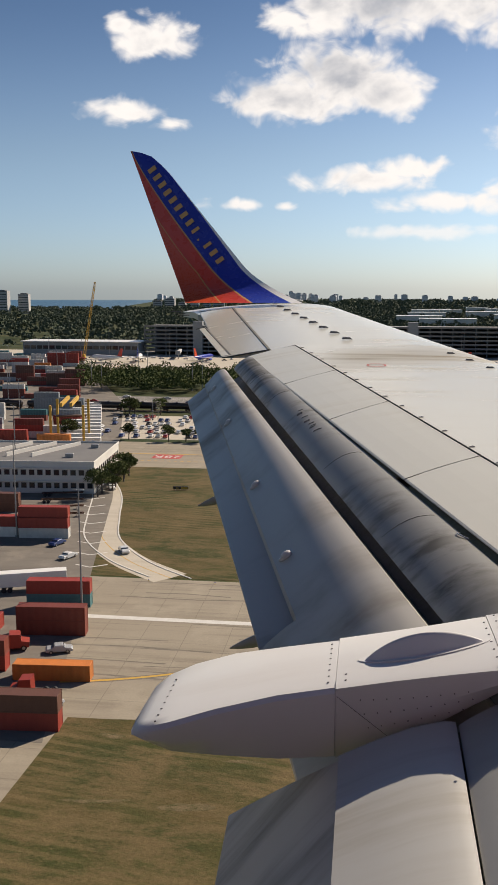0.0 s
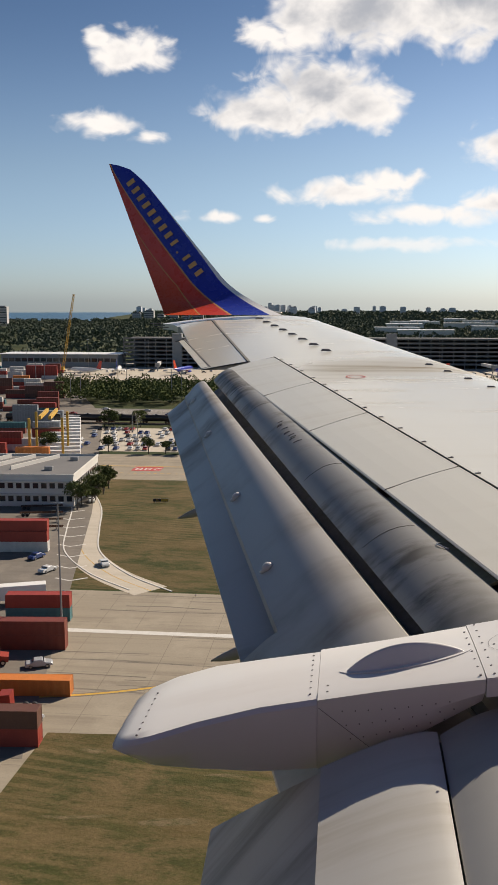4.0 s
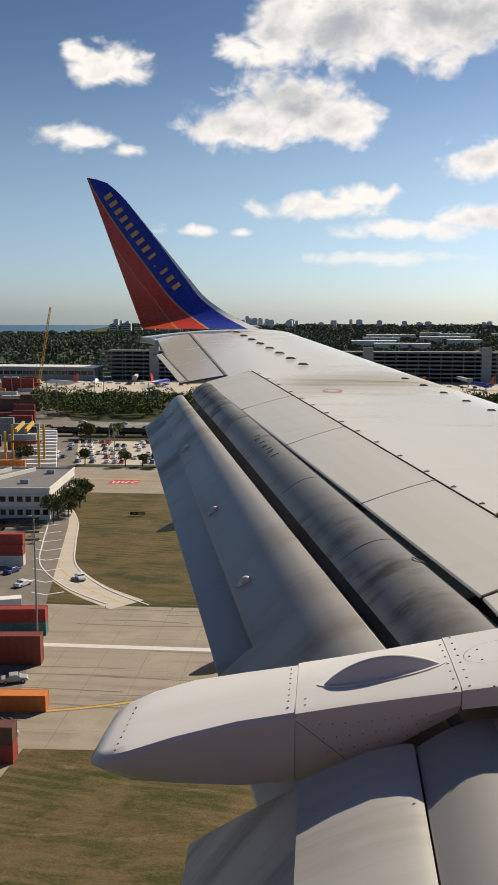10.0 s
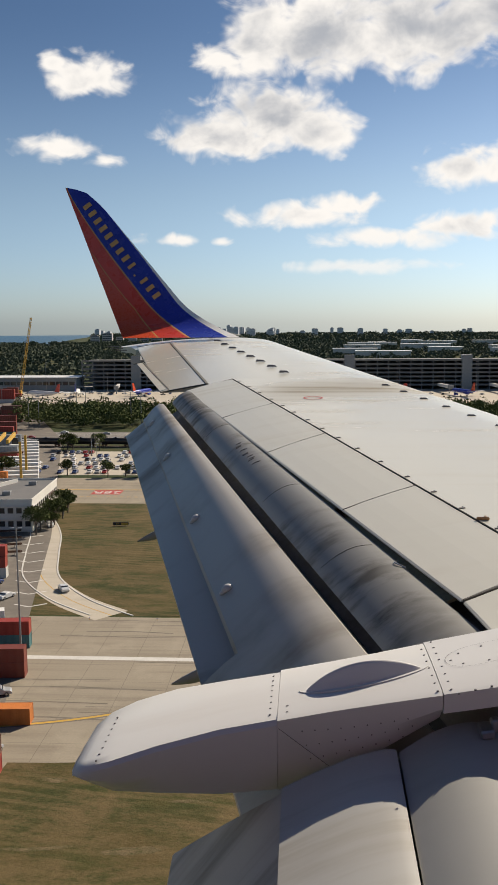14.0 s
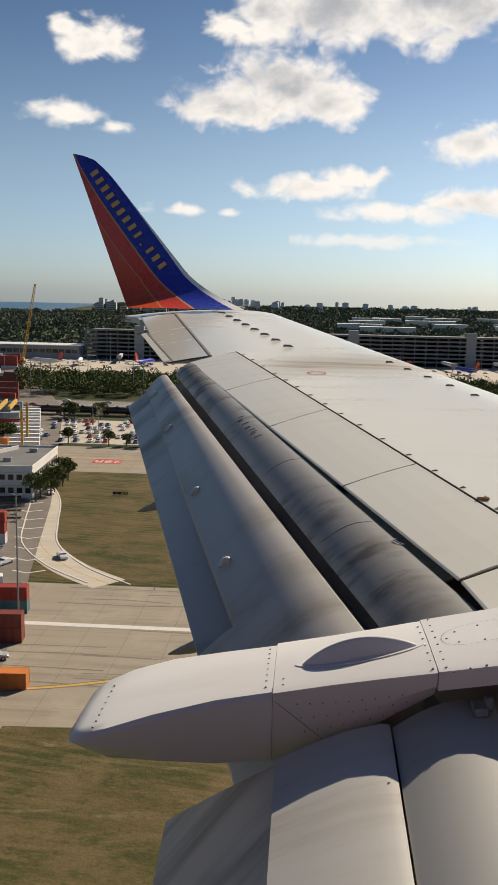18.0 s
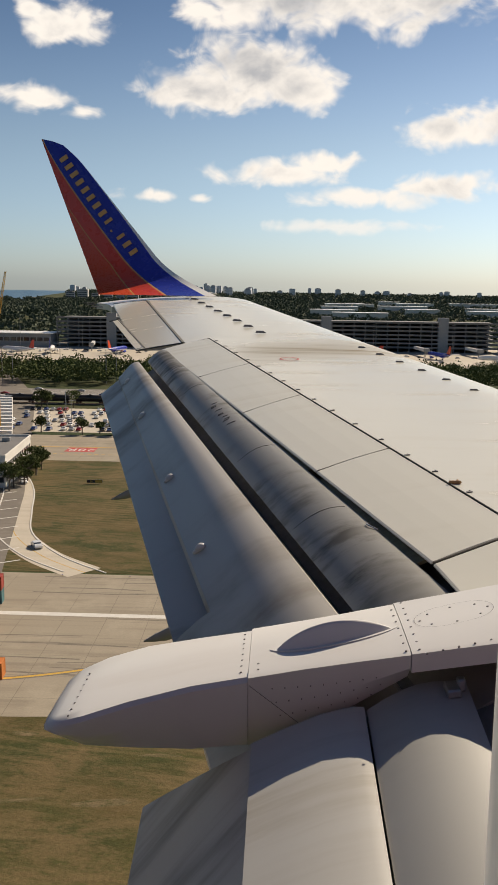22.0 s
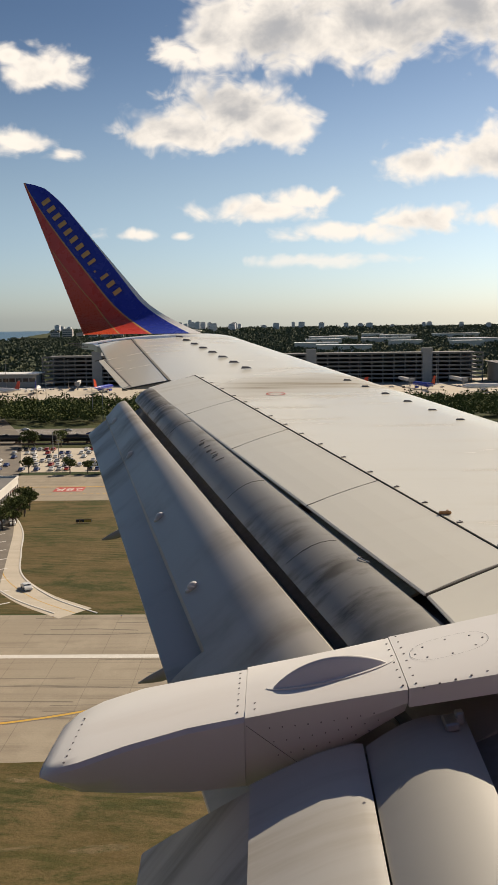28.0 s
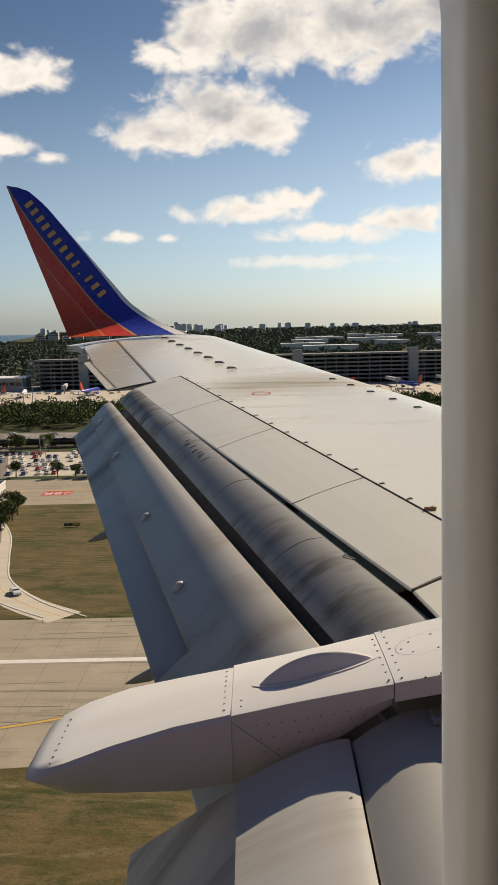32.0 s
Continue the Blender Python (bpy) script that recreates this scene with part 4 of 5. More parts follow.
ground = piece("ground", mesh_of("ground", [(-4800, -1500, 0), (4800, -1500, 0), (4800, 5200, 0), (-4800, 5200, 0)], [(0, 1, 2, 3)], M_GROUND))
tagged(ground, "flat brown-green coastal scrub land", "ground", "", "structure")


def smooth(pts, n=8):
    """A rounded line through the points."""
    out = []
    q = [pts[0], *pts, pts[-1]]
    for a, b, c, d in zip(q, q[1:], q[2:], q[3:]):
        for i in range(n):
            t = i / n
            out.append(tuple(0.5 * (2 * b[k] + (c[k] - a[k]) * t + (2 * a[k] - 5 * b[k] + 4 * c[k] - d[k]) * t * t + (3 * b[k] - a[k] - 3 * c[k] + d[k]) * t ** 3) for k in (0, 1)))
    return out + [pts[-1]]


def ragged(pts, width, seed):
    """Outline of a band with uneven edges."""
    r = random.Random(seed)
    line = smooth(pts, 5)
    left, right = [], []
    for i, p in enumerate(line):
        a, b = Vector(line[max(0, i - 1)]), Vector(line[min(len(line) - 1, i + 1)])
        d = (b - a).normalized()
        n = Vector((-d.y, d.x))
        s = math.sin(math.pi * (i + 0.3) / (len(line) - 0.4)) ** 0.6
        left.append(tuple(Vector(p) + n * width * s * r.uniform(0.4, 0.75)))
        right.append(tuple(Vector(p) - n * width * s * r.uniform(0.4, 0.75)))
    return left + right[::-1]


def strip(pts, width):
    """Outline of a band along a line of points."""
    left, right = [], []
    for i, p in enumerate(pts):
        a, b = Vector(pts[max(0, i - 1)]), Vector(pts[min(len(pts) - 1, i + 1)])
        d = (b - a).normalized()
        n = Vector((-d.y, d.x))
        left.append(tuple(Vector(p) + n * width / 2))
        right.append(tuple(Vector(p) - n * width / 2))
    return left + right[::-1]


def build_ground():
    sheet("runway", [(-1500, 30), (1500, 30), (1500, 178), (-1500, 178)], 0.05, M_CONC, "streaked tan concrete runway shoulder with slab joints", "runway")
    sheet("grass_strip", [(-97, 179), (1500, 179), (1500, 296), (-97, 296)], 0.04, M_GRASS, "patchy green and brown mown airfield grass", "grass")
    sheet("taxiway", [(-106, 296), (1500, 296), (1500, 346), (-106, 346)], 0.05, M_CONC, "pale concrete taxiway beyond the grass", "taxiway")
    bend = smooth([(-40, 179), (-52, 190), (-63, 207), (-69, 228), (-75, 252), (-84, 274), (-98, 296)], 10)
    sheet("service_road", strip(bend, 8.5), 0.056, M_APRON, "pale concrete service road curving through the grass", "road")
    for side in (-4.45, 4.45):
        off = [(x + side, y) for x, y in bend]
        kerb = sheet("kerb", strip(off, 0.35), 0.16, M_LINE, "low white-grey concrete kerb along the road", "kerb")
    sheet("road_line", strip(bend, 0.22), 0.062, M_YELLOW, "thin yellow centre line on the service road", "line")
    sheet("container_yard", [(-700, 108), (-42, 108), (-72, 247), (-127, 462), (-262, 800), (-700, 800)], 0.07, M_YARD, "worn grey-brown asphalt container yard", "yard")
    sheet("parking_lot", [(-118, 353), (-32, 353), (-32, 420), (-118, 420)], 0.06, M_APRON, "pale concrete car park", "car park")
    sheet("highway", [(-1500, 452), (1500, 468), (1500, 506), (-1500, 490)], 0.05, M_ROAD, "grey multi-lane highway", "highway")
    sheet("apron", [(-520, 622), (1200, 622), (1200, 872), (-520, 872)], 0.05, M_APRON, "wide pale concrete airport apron", "apron")
    sheet("apron_grass", [(-520, 652), (1200, 652), (1200, 664), (-520, 664)], 0.062, M_GRASS, "narrow grass strip across the apron", "grass")
    sheet("apron_line", [(-520, 690), (1200, 690), (1200, 690.9), (-520, 690.9)], 0.06, M_YELLOW, "yellow taxi line on the apron", "line")
    sheet("sea", [(-4700, 2700), (-760, 2700), (-900, 3400), (-1150, 5150), (-4700, 5150)], 0.06, M_SEA, "deep blue sea along the horizon", "sea", "structure")
    sheet("beach", strip([(-2100, 2670), (-1400, 2680), (-760, 2695), (-830, 3100)], 50), 0.08, M_SAND, "pale beach at the edge of the sea", "beach")
    rv = random.Random(31)
    edge = [(-41 + 6.0 * k, 116.5 + rv.uniform(-0.9, 0.9)) for k in range(40)]
    sheet("verge", [(-44, 40), (900, 40), (900, 117)] + edge[::-1], 0.056, M_GRASS, "rough brown-green grass verge beside the pavement", "grass")
    for k in range(7):
        x, y, n = rv.uniform(-40, 10), rv.uniform(84, 112), rv.uniform(3, 9)
        sheet("bare_earth", ragged([(x, y), (x + n / 2, y + rv.uniform(-0.6, 0.6)), (x + n, y + rv.uniform(-1, 1))], rv.uniform(0.5, 1.3), 50 + k), 0.059, M_DIRT, "worn bare brown earth in the grass", "earth")
    sheet("edge_line", [(-400, 154.2), (400, 154.2), (400, 155.9), (-400, 155.9)], 0.058, M_LINE, "broad white painted runway edge line", "line")
    bow = smooth([(-70, 124), (-50, 126), (-34, 130), (-20, 137), (-8, 147), (2, 160), (8, 177)])
    sheet("line_border", strip(bow, 1.3), 0.058, M_TRACK, "black border under the yellow taxi line", "line")
    sheet("taxi_line", strip(bow, 0.6), 0.064, M_YELLOW, "curved yellow taxi line", "line")
    rt = random.Random(8)
    for k in range(26):
        y, x = rt.uniform(119, 176), rt.uniform(-60, 0)
        n = rt.uniform(8, 34)
        sheet("tyre_mark", strip([(x, y), (x + n / 2, y + rt.uniform(-0.4, 0.4)), (x + n, y + rt.uniform(-0.8, 0.8))], rt.uniform(0.2, 0.55)), 0.054 + 0.0001 * k, M_TRACK, "faint dark rubber tyre mark on concrete", "tyre mark")
    sheet("taxi_centre_line", [(-106, 320.6), (600, 320.6), (600, 321.4), (-106, 321.4)], 0.058, M_YELLOW, "straight yellow taxiway centre line", "line")
    for k in range(6):
        y = 456 + 5.4 * k
        sheet("lane_line", [(-420, y + 5.8), (420, y + 10.2), (420, y + 10.6), (-420, y + 6.2)], 0.058, M_LINE, "thin white highway lane line", "line")
    # ladder-marked gore between the yard road and the field
    for k in range(9):
        y = 184 + 9.0 * k
        x = -0.305 * y - 3.0
        sheet("gore_stripe", strip([(x - 3.6, y + 1.6), (x, y), (x + 3.4, y + 2.4)], 0.5), 0.078, M_LINE, "white chevron stripe painted on asphalt", "line")


build_ground()

# ---- woods ----
M_LEAF = material("woodland_leaves", (0.055, 0.075, 0.026), 0.9, 0.0, (0.10, 0.11, 0.04), 0.12, 1.5, 0.9, spread=0.25, spec=0.1)
# distance haze is painted in: a paler, bluer green than the near leaves
M_LEAF_HAZED = material("mangrove_leaves_hazed", (0.075, 0.095, 0.06), 0.9, 0.0, (0.105, 0.12, 0.085), 0.02, 0.6, 0.9, spec=0.1)
M_BARK = material("grey_bark", (0.13, 0.10, 0.075), 0.9, 0.0, (0.07, 0.055, 0.04), 3.0, 20.0, 0.7)
rng = np.random.default_rng(7)


def leaf_cloud(centres, radii, heights, per, leaf):
    """Many small tilted leaf clumps over uneven crowns, as one mesh's vertices and faces."""
    n = len(centres)
    d = rng.normal(size=(n, per, 3))
    d /= np.linalg.norm(d, axis=2, keepdims=True)
    d[:, :, 2] = np.abs(d[:, :, 2]) * 1.0 - 0.15
    r = (0.62 + 0.45 * rng.random((n, per, 1)))
    scale = np.stack([radii, radii, heights], 1)[:, None, :]
    p = np.asarray(centres)[:, None, :] + d * r * scale
    p = p.reshape(-1, 3)
    u = rng.normal(size=p.shape)
    u /= np.linalg.norm(u, axis=1, keepdims=True)
    w = np.cross(u, rng.normal(size=p.shape))
    w /= np.linalg.norm(w, axis=1, keepdims=True)
    s = leaf * (0.6 + 0.8 * rng.random((len(p), 1)))
    v = np.stack([p + u * s, p + w * s * 0.8, p - u * s, p - w * s * 0.8], 1).reshape(-1, 3)
    f = np.arange(len(v)).reshape(-1, 4)
    return v, f


def fast_mesh(name, v, f, mat):
    me = bpy.data.meshes.new(name)
    me.vertices.add(len(v))
    me.vertices.foreach_set("co", np.asarray(v, dtype=np.float32).ravel())
    me.loops.add(f.size)
    me.loops.foreach_set("vertex_index", f.ravel().astype(np.int32))
    me.polygons.add(len(f))
    me.polygons.foreach_set("loop_start", np.arange(0, f.size, 4, dtype=np.int32))
    me.materials.append(mat)
    me.update(calc_edges=True)
    return me


def build_woods():
    def field(n, x0, x1, y0, y1, keep):
        p = np.stack([rng.uniform(x0, x1, n), rng.uniform(y0, y1, n)], 1)
        return np.array([q for q in p if keep(q[0], q[1])])
    near = field(1500, -320, 320, 512, 610, lambda x, y: abs(x) < 0.42 * y + 30 and not (x < -0.325 * y and y < 800))
    r = rng.uniform(3.2, 6.2, len(near))
    c = np.column_stack([near, r * 0.9])
    v, f = leaf_cloud(c, r, r * rng.uniform(0.8, 1.4, len(near)), 110, 0.62)
    tagged(new("woodland", fast_mesh("woodland", v, f, M_LEAF)), "dense dark green woodland canopy", "woodland", "", "stuff")
    far = field(5800, -1200, 1200, 885, 2700, lambda x, y: abs(x) < 0.42 * y and not (x < -0.29 * y and y > 2640))
    r = rng.uniform(6.0, 11.0, len(far))
    c = np.column_stack([far, r * 0.5])
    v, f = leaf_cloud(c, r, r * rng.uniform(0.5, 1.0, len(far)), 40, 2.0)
    tagged(new("distant_woods", fast_mesh("distant_woods", v, f, M_LEAF_HAZED)), "flat mangrove woods in the distance, green paled for haze", "woods", "", "stuff")
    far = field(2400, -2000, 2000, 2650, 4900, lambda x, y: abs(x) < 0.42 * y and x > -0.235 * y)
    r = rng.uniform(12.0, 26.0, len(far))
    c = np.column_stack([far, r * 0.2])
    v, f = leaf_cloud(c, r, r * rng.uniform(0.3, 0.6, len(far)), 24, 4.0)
    tagged(new("horizon_woods", fast_mesh("horizon_woods", v, f, M_LEAF_HAZED)), "wooded plain up to the horizon, green paled for haze", "woods", "", "stuff")


build_woods()

# ---- port containers ----
CONT = {"red": (0.30, 0.035, 0.02), "rust": (0.20, 0.04, 0.022), "orange": (0.55, 0.17, 0.03), "white": (0.62, 0.60, 0.55), "grey": (0.24, 0.26, 0.27), "teal": (0.05, 0.16, 0.17), "brown": (0.13, 0.05, 0.03)}
M_CONT = {k: material("container_" + k, c, 0.55, 0.0, tuple(q * 0.55 for q in c), 0.6, 8.0, 0.55, spread=0.12) for k, c in CONT.items()}
M_DARK = material("dark_rubber", (0.02, 0.02, 0.021), 0.8)
M_GLASS = material("dark_glass", (0.015, 0.02, 0.025), 0.08, 0.0, (0.03, 0.035, 0.04), 0.5, 4.0, 0.4)
LONG, WIDE, TALL = 12.19, 2.44, 2.59
proto = {}


def container(colour):
    """A corrugated steel box with corner posts, roof and doors."""
    top = empty("shipping_container")
    mat = M_CONT[colour]
    n = 36
    for side in (-1, 1):
        bm = bmesh.new()
        vs = []
        for i in range(n + 1):
            x = -LONG / 2 + 0.1 + (LONG - 0.2) * i / n
            y = side * (WIDE / 2 - (0.02 if i % 4 < 2 else 0.07))
            vs.append((bm.verts.new((x, y, 0.16)), bm.verts.new((x, y, TALL - 0.1))))
        for a, b in zip(vs, vs[1:]):
            bm.faces.new((a[0], b[0], b[1], a[1]))
        part("side_panel", bm, mat, top)
    part("roof", box(0, 0, TALL - 0.05, LONG - 0.1, WIDE - 0.06, 0.06, 0.015), mat, top)
    bm = box(0, 0, 0.09, LONG, WIDE, 0.16, 0.01)
    for x in (-1, 1):
        for y in (-1, 1):
            add_box(bm, x * (LONG / 2 - 0.08), y * (WIDE / 2 - 0.08), TALL / 2, 0.16, 0.16, TALL, 0.01)
    for y in (-1, 1):
        add_box(bm, 0, y * (WIDE / 2 - 0.04), TALL - 0.06, LONG - 0.3, 0.08, 0.12)
    part("frame", bm, mat, top)
    part("front_wall", box(LONG / 2 - 0.06, 0, TALL / 2, 0.05, WIDE - 0.3, TALL - 0.2), mat, top)
    for s in (-1, 1):
        d = part("door", box(-LONG / 2 + 0.05, s * (WIDE / 4 - 0.02), TALL / 2, 0.06, WIDE / 2 - 0.16, TALL - 0.24, 0.01), mat, top)
        part("lock_rod", tube((-LONG / 2 + 0.0, s * 0.45, 0.2), (-LONG / 2 + 0.0, s * 0.45, TALL - 0.15), 0.02, None, 6), M_METAL, d)
    return top


LABELS = {"red": "bright red corrugated steel shipping container", "rust": "rust-brown corrugated shipping container", "orange": "orange corrugated shipping container in the yard", "white": "dirty white refrigerated shipping container",
          "grey": "grey corrugated steel shipping container", "teal": "dark teal steel shipping container", "brown": "dark brown weathered shipping container"}


def put_container(colour, x, y, level=0, rz=0.0):
    m = pose(x, y, 0.07 + level * TALL, 0, 0, rz)
    if colour not in proto:
        ob = container(colour)
        ob.matrix_basis = m
        proto[colour] = tagged(ob, LABELS[colour], "shipping container", "containers in the port yard")
        return ob
    return copy_thing(proto[colour], m)


def build_containers():
    rnd = random.Random(4)
    near = (("red", "brown"), -47, 112, 4), (("orange", "rust"), -60, 113, 4), (("orange",), -47.5, 128, 4), (("red", "rust"), -62, 130, 4), (("rust", "rust"), -54, 146, 5), (("red",), -70, 147, 4), (("teal", "red"), -57.5, 160, 6)
    for colours, x, y, rz in near:
        for lv, c in enumerate(colours):
            put_container(c, x, y, lv, rz)
    # blocks of stacks, each mostly of one line's colour
    y = 176.0
    count = 0
    while y < 780 and count < 250:
        x = -0.318 * y - rnd.uniform(7, 13)
        far = -0.45 * y
        while x > far and count < 250:
            if rnd.random() < 0.30:
                x -= rnd.uniform(10, 24)
                continue
            c = rnd.choice(("red", "rust", "white", "white", "brown", "grey", "red", "orange", "teal"))
            for k in range(rnd.choice((1, 2, 3))):
                for lv in range(rnd.choice((1, 2, 2, 3, 3, 4))):
                    put_container(c if rnd.random() < 0.75 else rnd.choice(("rust", "white", "red", "grey")), x, y + rnd.uniform(-0.3, 0.3), lv, 5)
                    count += 1
                x -= 12.6
            x -= rnd.uniform(3, 9)
        y += rnd.choice((13.0, 17.0, 24.0)) if y < 420 else rnd.choice((24.0, 34.0))


build_containers()

# ---- airport, office and road things ----
M_GARAGE = material("garage_concrete", (0.20, 0.20, 0.19), 0.85, 0.0, (0.12, 0.12, 0.12), 0.05, 1.0, 0.7)
M_TERMINAL = material("terminal_panels", (0.27, 0.28, 0.28), 0.7, 0.0, (0.18, 0.19, 0.19), 0.04, 1.0, 0.6)
M_STUCCO = material("white_stucco", (0.66, 0.63, 0.57), 0.85, 0.0, (0.48, 0.45, 0.4), 0.15, 4.0, 0.5)
M_ROOF = material("flat_roof_gravel", (0.13, 0.13, 0.13), 0.95, 0.0, (0.20, 0.19, 0.18), 0.1, 2.0, 0.6)
M_CONDO = material("condo_concrete", (0.50, 0.48, 0.45), 0.85, 0.0, (0.36, 0.36, 0.36), 0.05, 0.5, 0.5)
# skyline walls and windows carry the distance haze in their pale blue-grey
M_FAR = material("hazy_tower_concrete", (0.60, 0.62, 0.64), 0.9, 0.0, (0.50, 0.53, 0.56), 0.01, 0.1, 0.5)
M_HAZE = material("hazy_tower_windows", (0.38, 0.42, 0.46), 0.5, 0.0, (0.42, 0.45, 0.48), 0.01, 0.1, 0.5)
M_STEEL = material("galvanised_steel", (0.30, 0.30, 0.30), 0.5, 0.6, (0.2, 0.2, 0.2), 2.0, 20.0, 0.5)
M_TANK = material("black_tank_steel", (0.022, 0.021, 0.022), 0.45, 0.0, (0.06, 0.04, 0.03), 0.8, 8.0, 0.6)
M_BALLAST = earth("track_ballast", [(0.20, 0.17, 0.13), (0.13, 0.11, 0.09)], (0.6,))
M_RUST = material("rusted_rail", (0.12, 0.06, 0.035), 0.6, 0.5)
M_TENT = material("white_tent_fabric", (0.70, 0.69, 0.66), 0.6, 0.0, (0.5, 0.5, 0.48), 0.4, 6.0, 0.4)
M_TYRE = M_DARK
CARS = {"white": (0.66, 0.66, 0.64), "silver": (0.36, 0.37, 0.38), "black": (0.02, 0.02, 0.022), "red": (0.30, 0.02, 0.02), "blue": (0.03, 0.06, 0.18)}
M_CAR = {k: material("car_" + k, c, 0.28, 0.0, tuple(q * 0.85 for q in c), 1.0, 10.0, 0.3, coat=0.6) for k, c in CARS.items()}


def car(colour):
    top = empty("car")
    prof = [(-2.2, 0.35), (-2.25, 0.75), (-2.0, 0.95), (-1.2, 1.0), (-0.75, 1.40), (0.55, 1.42), (1.15, 1.0), (2.0, 0.86), (2.25, 0.65), (2.22, 0.35)]
    rings = [[(x, y, z if abs(y) < 0.8 else 0.35 + (z - 0.35) * 0.88) for x, z in prof] for y in (-0.88, -0.78, 0.78, 0.88)]
    loft("body", rings, M_CAR[colour], top, smooth=False)
    bm = bmesh.new()
    add_box(bm, -0.1, 0, 1.17, 1.9, 1.66, 0.28, 0.05)
    part("windows", bm, M_GLASS, top)
    for x in (-1.35, 1.35):
        for y in (-0.82, 0.82):
            w = part("wheel", tube((x, y - 0.1, 0.33), (x, y + 0.1, 0.33), 0.33, None, 14), M_TYRE, top)
            part("rim", tube((x, y - 0.11, 0.33), (x, y + 0.11, 0.33), 0.2, None, 10), M_METAL, w)
    return top


car_proto = {}


def put_car(colour, x, y, rz, z=0.07, group="cars in the car park"):
    if colour not in car_proto:
        ob = car(colour)
        ob.matrix_basis = pose(x, y, z, 0, 0, rz)
        car_proto[colour] = tagged(ob, colour + " four-door car standing on the pavement", "car", group)
        return ob
    ob = copy_thing(car_proto[colour], pose(x, y, z, 0, 0, rz))
    return tagged(ob, "", "", group)


ROAD = smooth([(-40, 179), (-52, 190), (-63, 207), (-69, 228), (-75, 252), (-84, 274), (-98, 296)], 10)


def build_cars():
    rnd = random.Random(11)
    pal = ["white", "white", "silver", "black", "red", "blue", "silver"]
    for row in range(6):
        for k in range(26):
            if rnd.random() < 0.45:
                continue
            put_car(rnd.choice(pal), -115 + 3.1 * k + rnd.uniform(-0.2, 0.2), 357.5 + 11.2 * row, 90 + rnd.uniform(-2, 2), 0.06)
    for k in range(16):
        lane = rnd.choice((0, 1, 2, 3, 4, 5))
        x = -190 + 20 * k + rnd.uniform(-6, 6)
        tagged(put_car(rnd.choice(pal), x, 465 + 5.4 * lane + 0.0053 * x, 0.3, 0.05), "", "", "cars on the highway")
    for y0, rz in ((196, 118), (262, 112)):
        i = min(range(len(ROAD)), key=lambda q: abs(ROAD[q][1] - y0))
        tagged(put_car("white", ROAD[i][0] + 2, ROAD[i][1], rz, 0.056), "", "", "cars on the service road")
    for x, y, rz in ((-50, 138, 20), (-44, 117.5, 80), (-66, 190, 65), (-72, 200, 68), (-64, 176, 62)):
        tagged(put_car(rnd.choice(pal), x, y, rz, 0.07), "", "", "cars in the yard")


build_cars()


def trailer():
    top = empty("semi_trailer")
    part("cargo_box", box(0, 0, 2.55, 13.6, 2.5, 2.8, 0.04), M_TENT, top)
    part("chassis", box(0, 0, 1.05, 13.2, 1.0, 0.22, 0.02), M_DARK, top)
    for x in (-5.6, -4.4):
        for y in (-0.95, 0.95):
            part("wheel", tube((x, y - 0.25, 0.5), (x, y + 0.25, 0.5), 0.5, None, 12), M_TYRE, top)
    for y in (-0.7, 0.7):
        part("landing_leg", box(3.8, y, 0.5, 0.12, 0.12, 1.0), M_STEEL, top)
    return top


def truck():
    top = empty("truck")
    rings = [[(2.6, y, 0.6), (2.7, y, 1.5), (1.4, y, 1.75), (1.15, y, 2.9), (-0.6, y, 3.0), (-0.7, y, 0.6)] for y in (-1.15, 1.15)]
    loft("cab", rings, M_CONT["red"], top, "red tractor cab", smooth=False)
    part("windscreen", box(1.30, 0, 2.25, 0.10, 1.9, 0.75, 0.02), M_GLASS, top)
    part("chassis", box(-2.4, 0, 0.85, 4.2, 0.9, 0.25, 0.02), M_DARK, top)
    for x in (1.7, -2.4, -3.7):
        for y in (-0.95, 0.95):
            w = part("wheel", tube((x, y - 0.2, 0.5), (x, y + 0.2, 0.5), 0.5, None, 14), M_TYRE, top)
            part("rim", tube((x, y - 0.21, 0.5), (x, y + 0.21, 0.5), 0.28, None, 10), M_METAL, w)
    return top


def chassis_frame():
    top = empty("trailer_chassis")
    for y in (-0.5, 0.5):
        part("rail", box(0, y, 1.0, 12.0, 0.16, 0.3, 0.02), M_RUST, top)
    for k in range(5):
        part("crossbar", box(-5.6 + 2.8 * k, 0, 1.0, 0.16, 2.3, 0.2), M_RUST, top)
    for x in (-5.0, -3.8):
        for y in (-0.95, 0.95):
            part("wheel", tube((x, y - 0.22, 0.5), (x, y + 0.22, 0.5), 0.5, None, 12), M_TYRE, top)
    part("landing_leg", box(4.2, 0, 0.5, 0.15, 1.2, 1.0), M_STEEL, top)
    return top


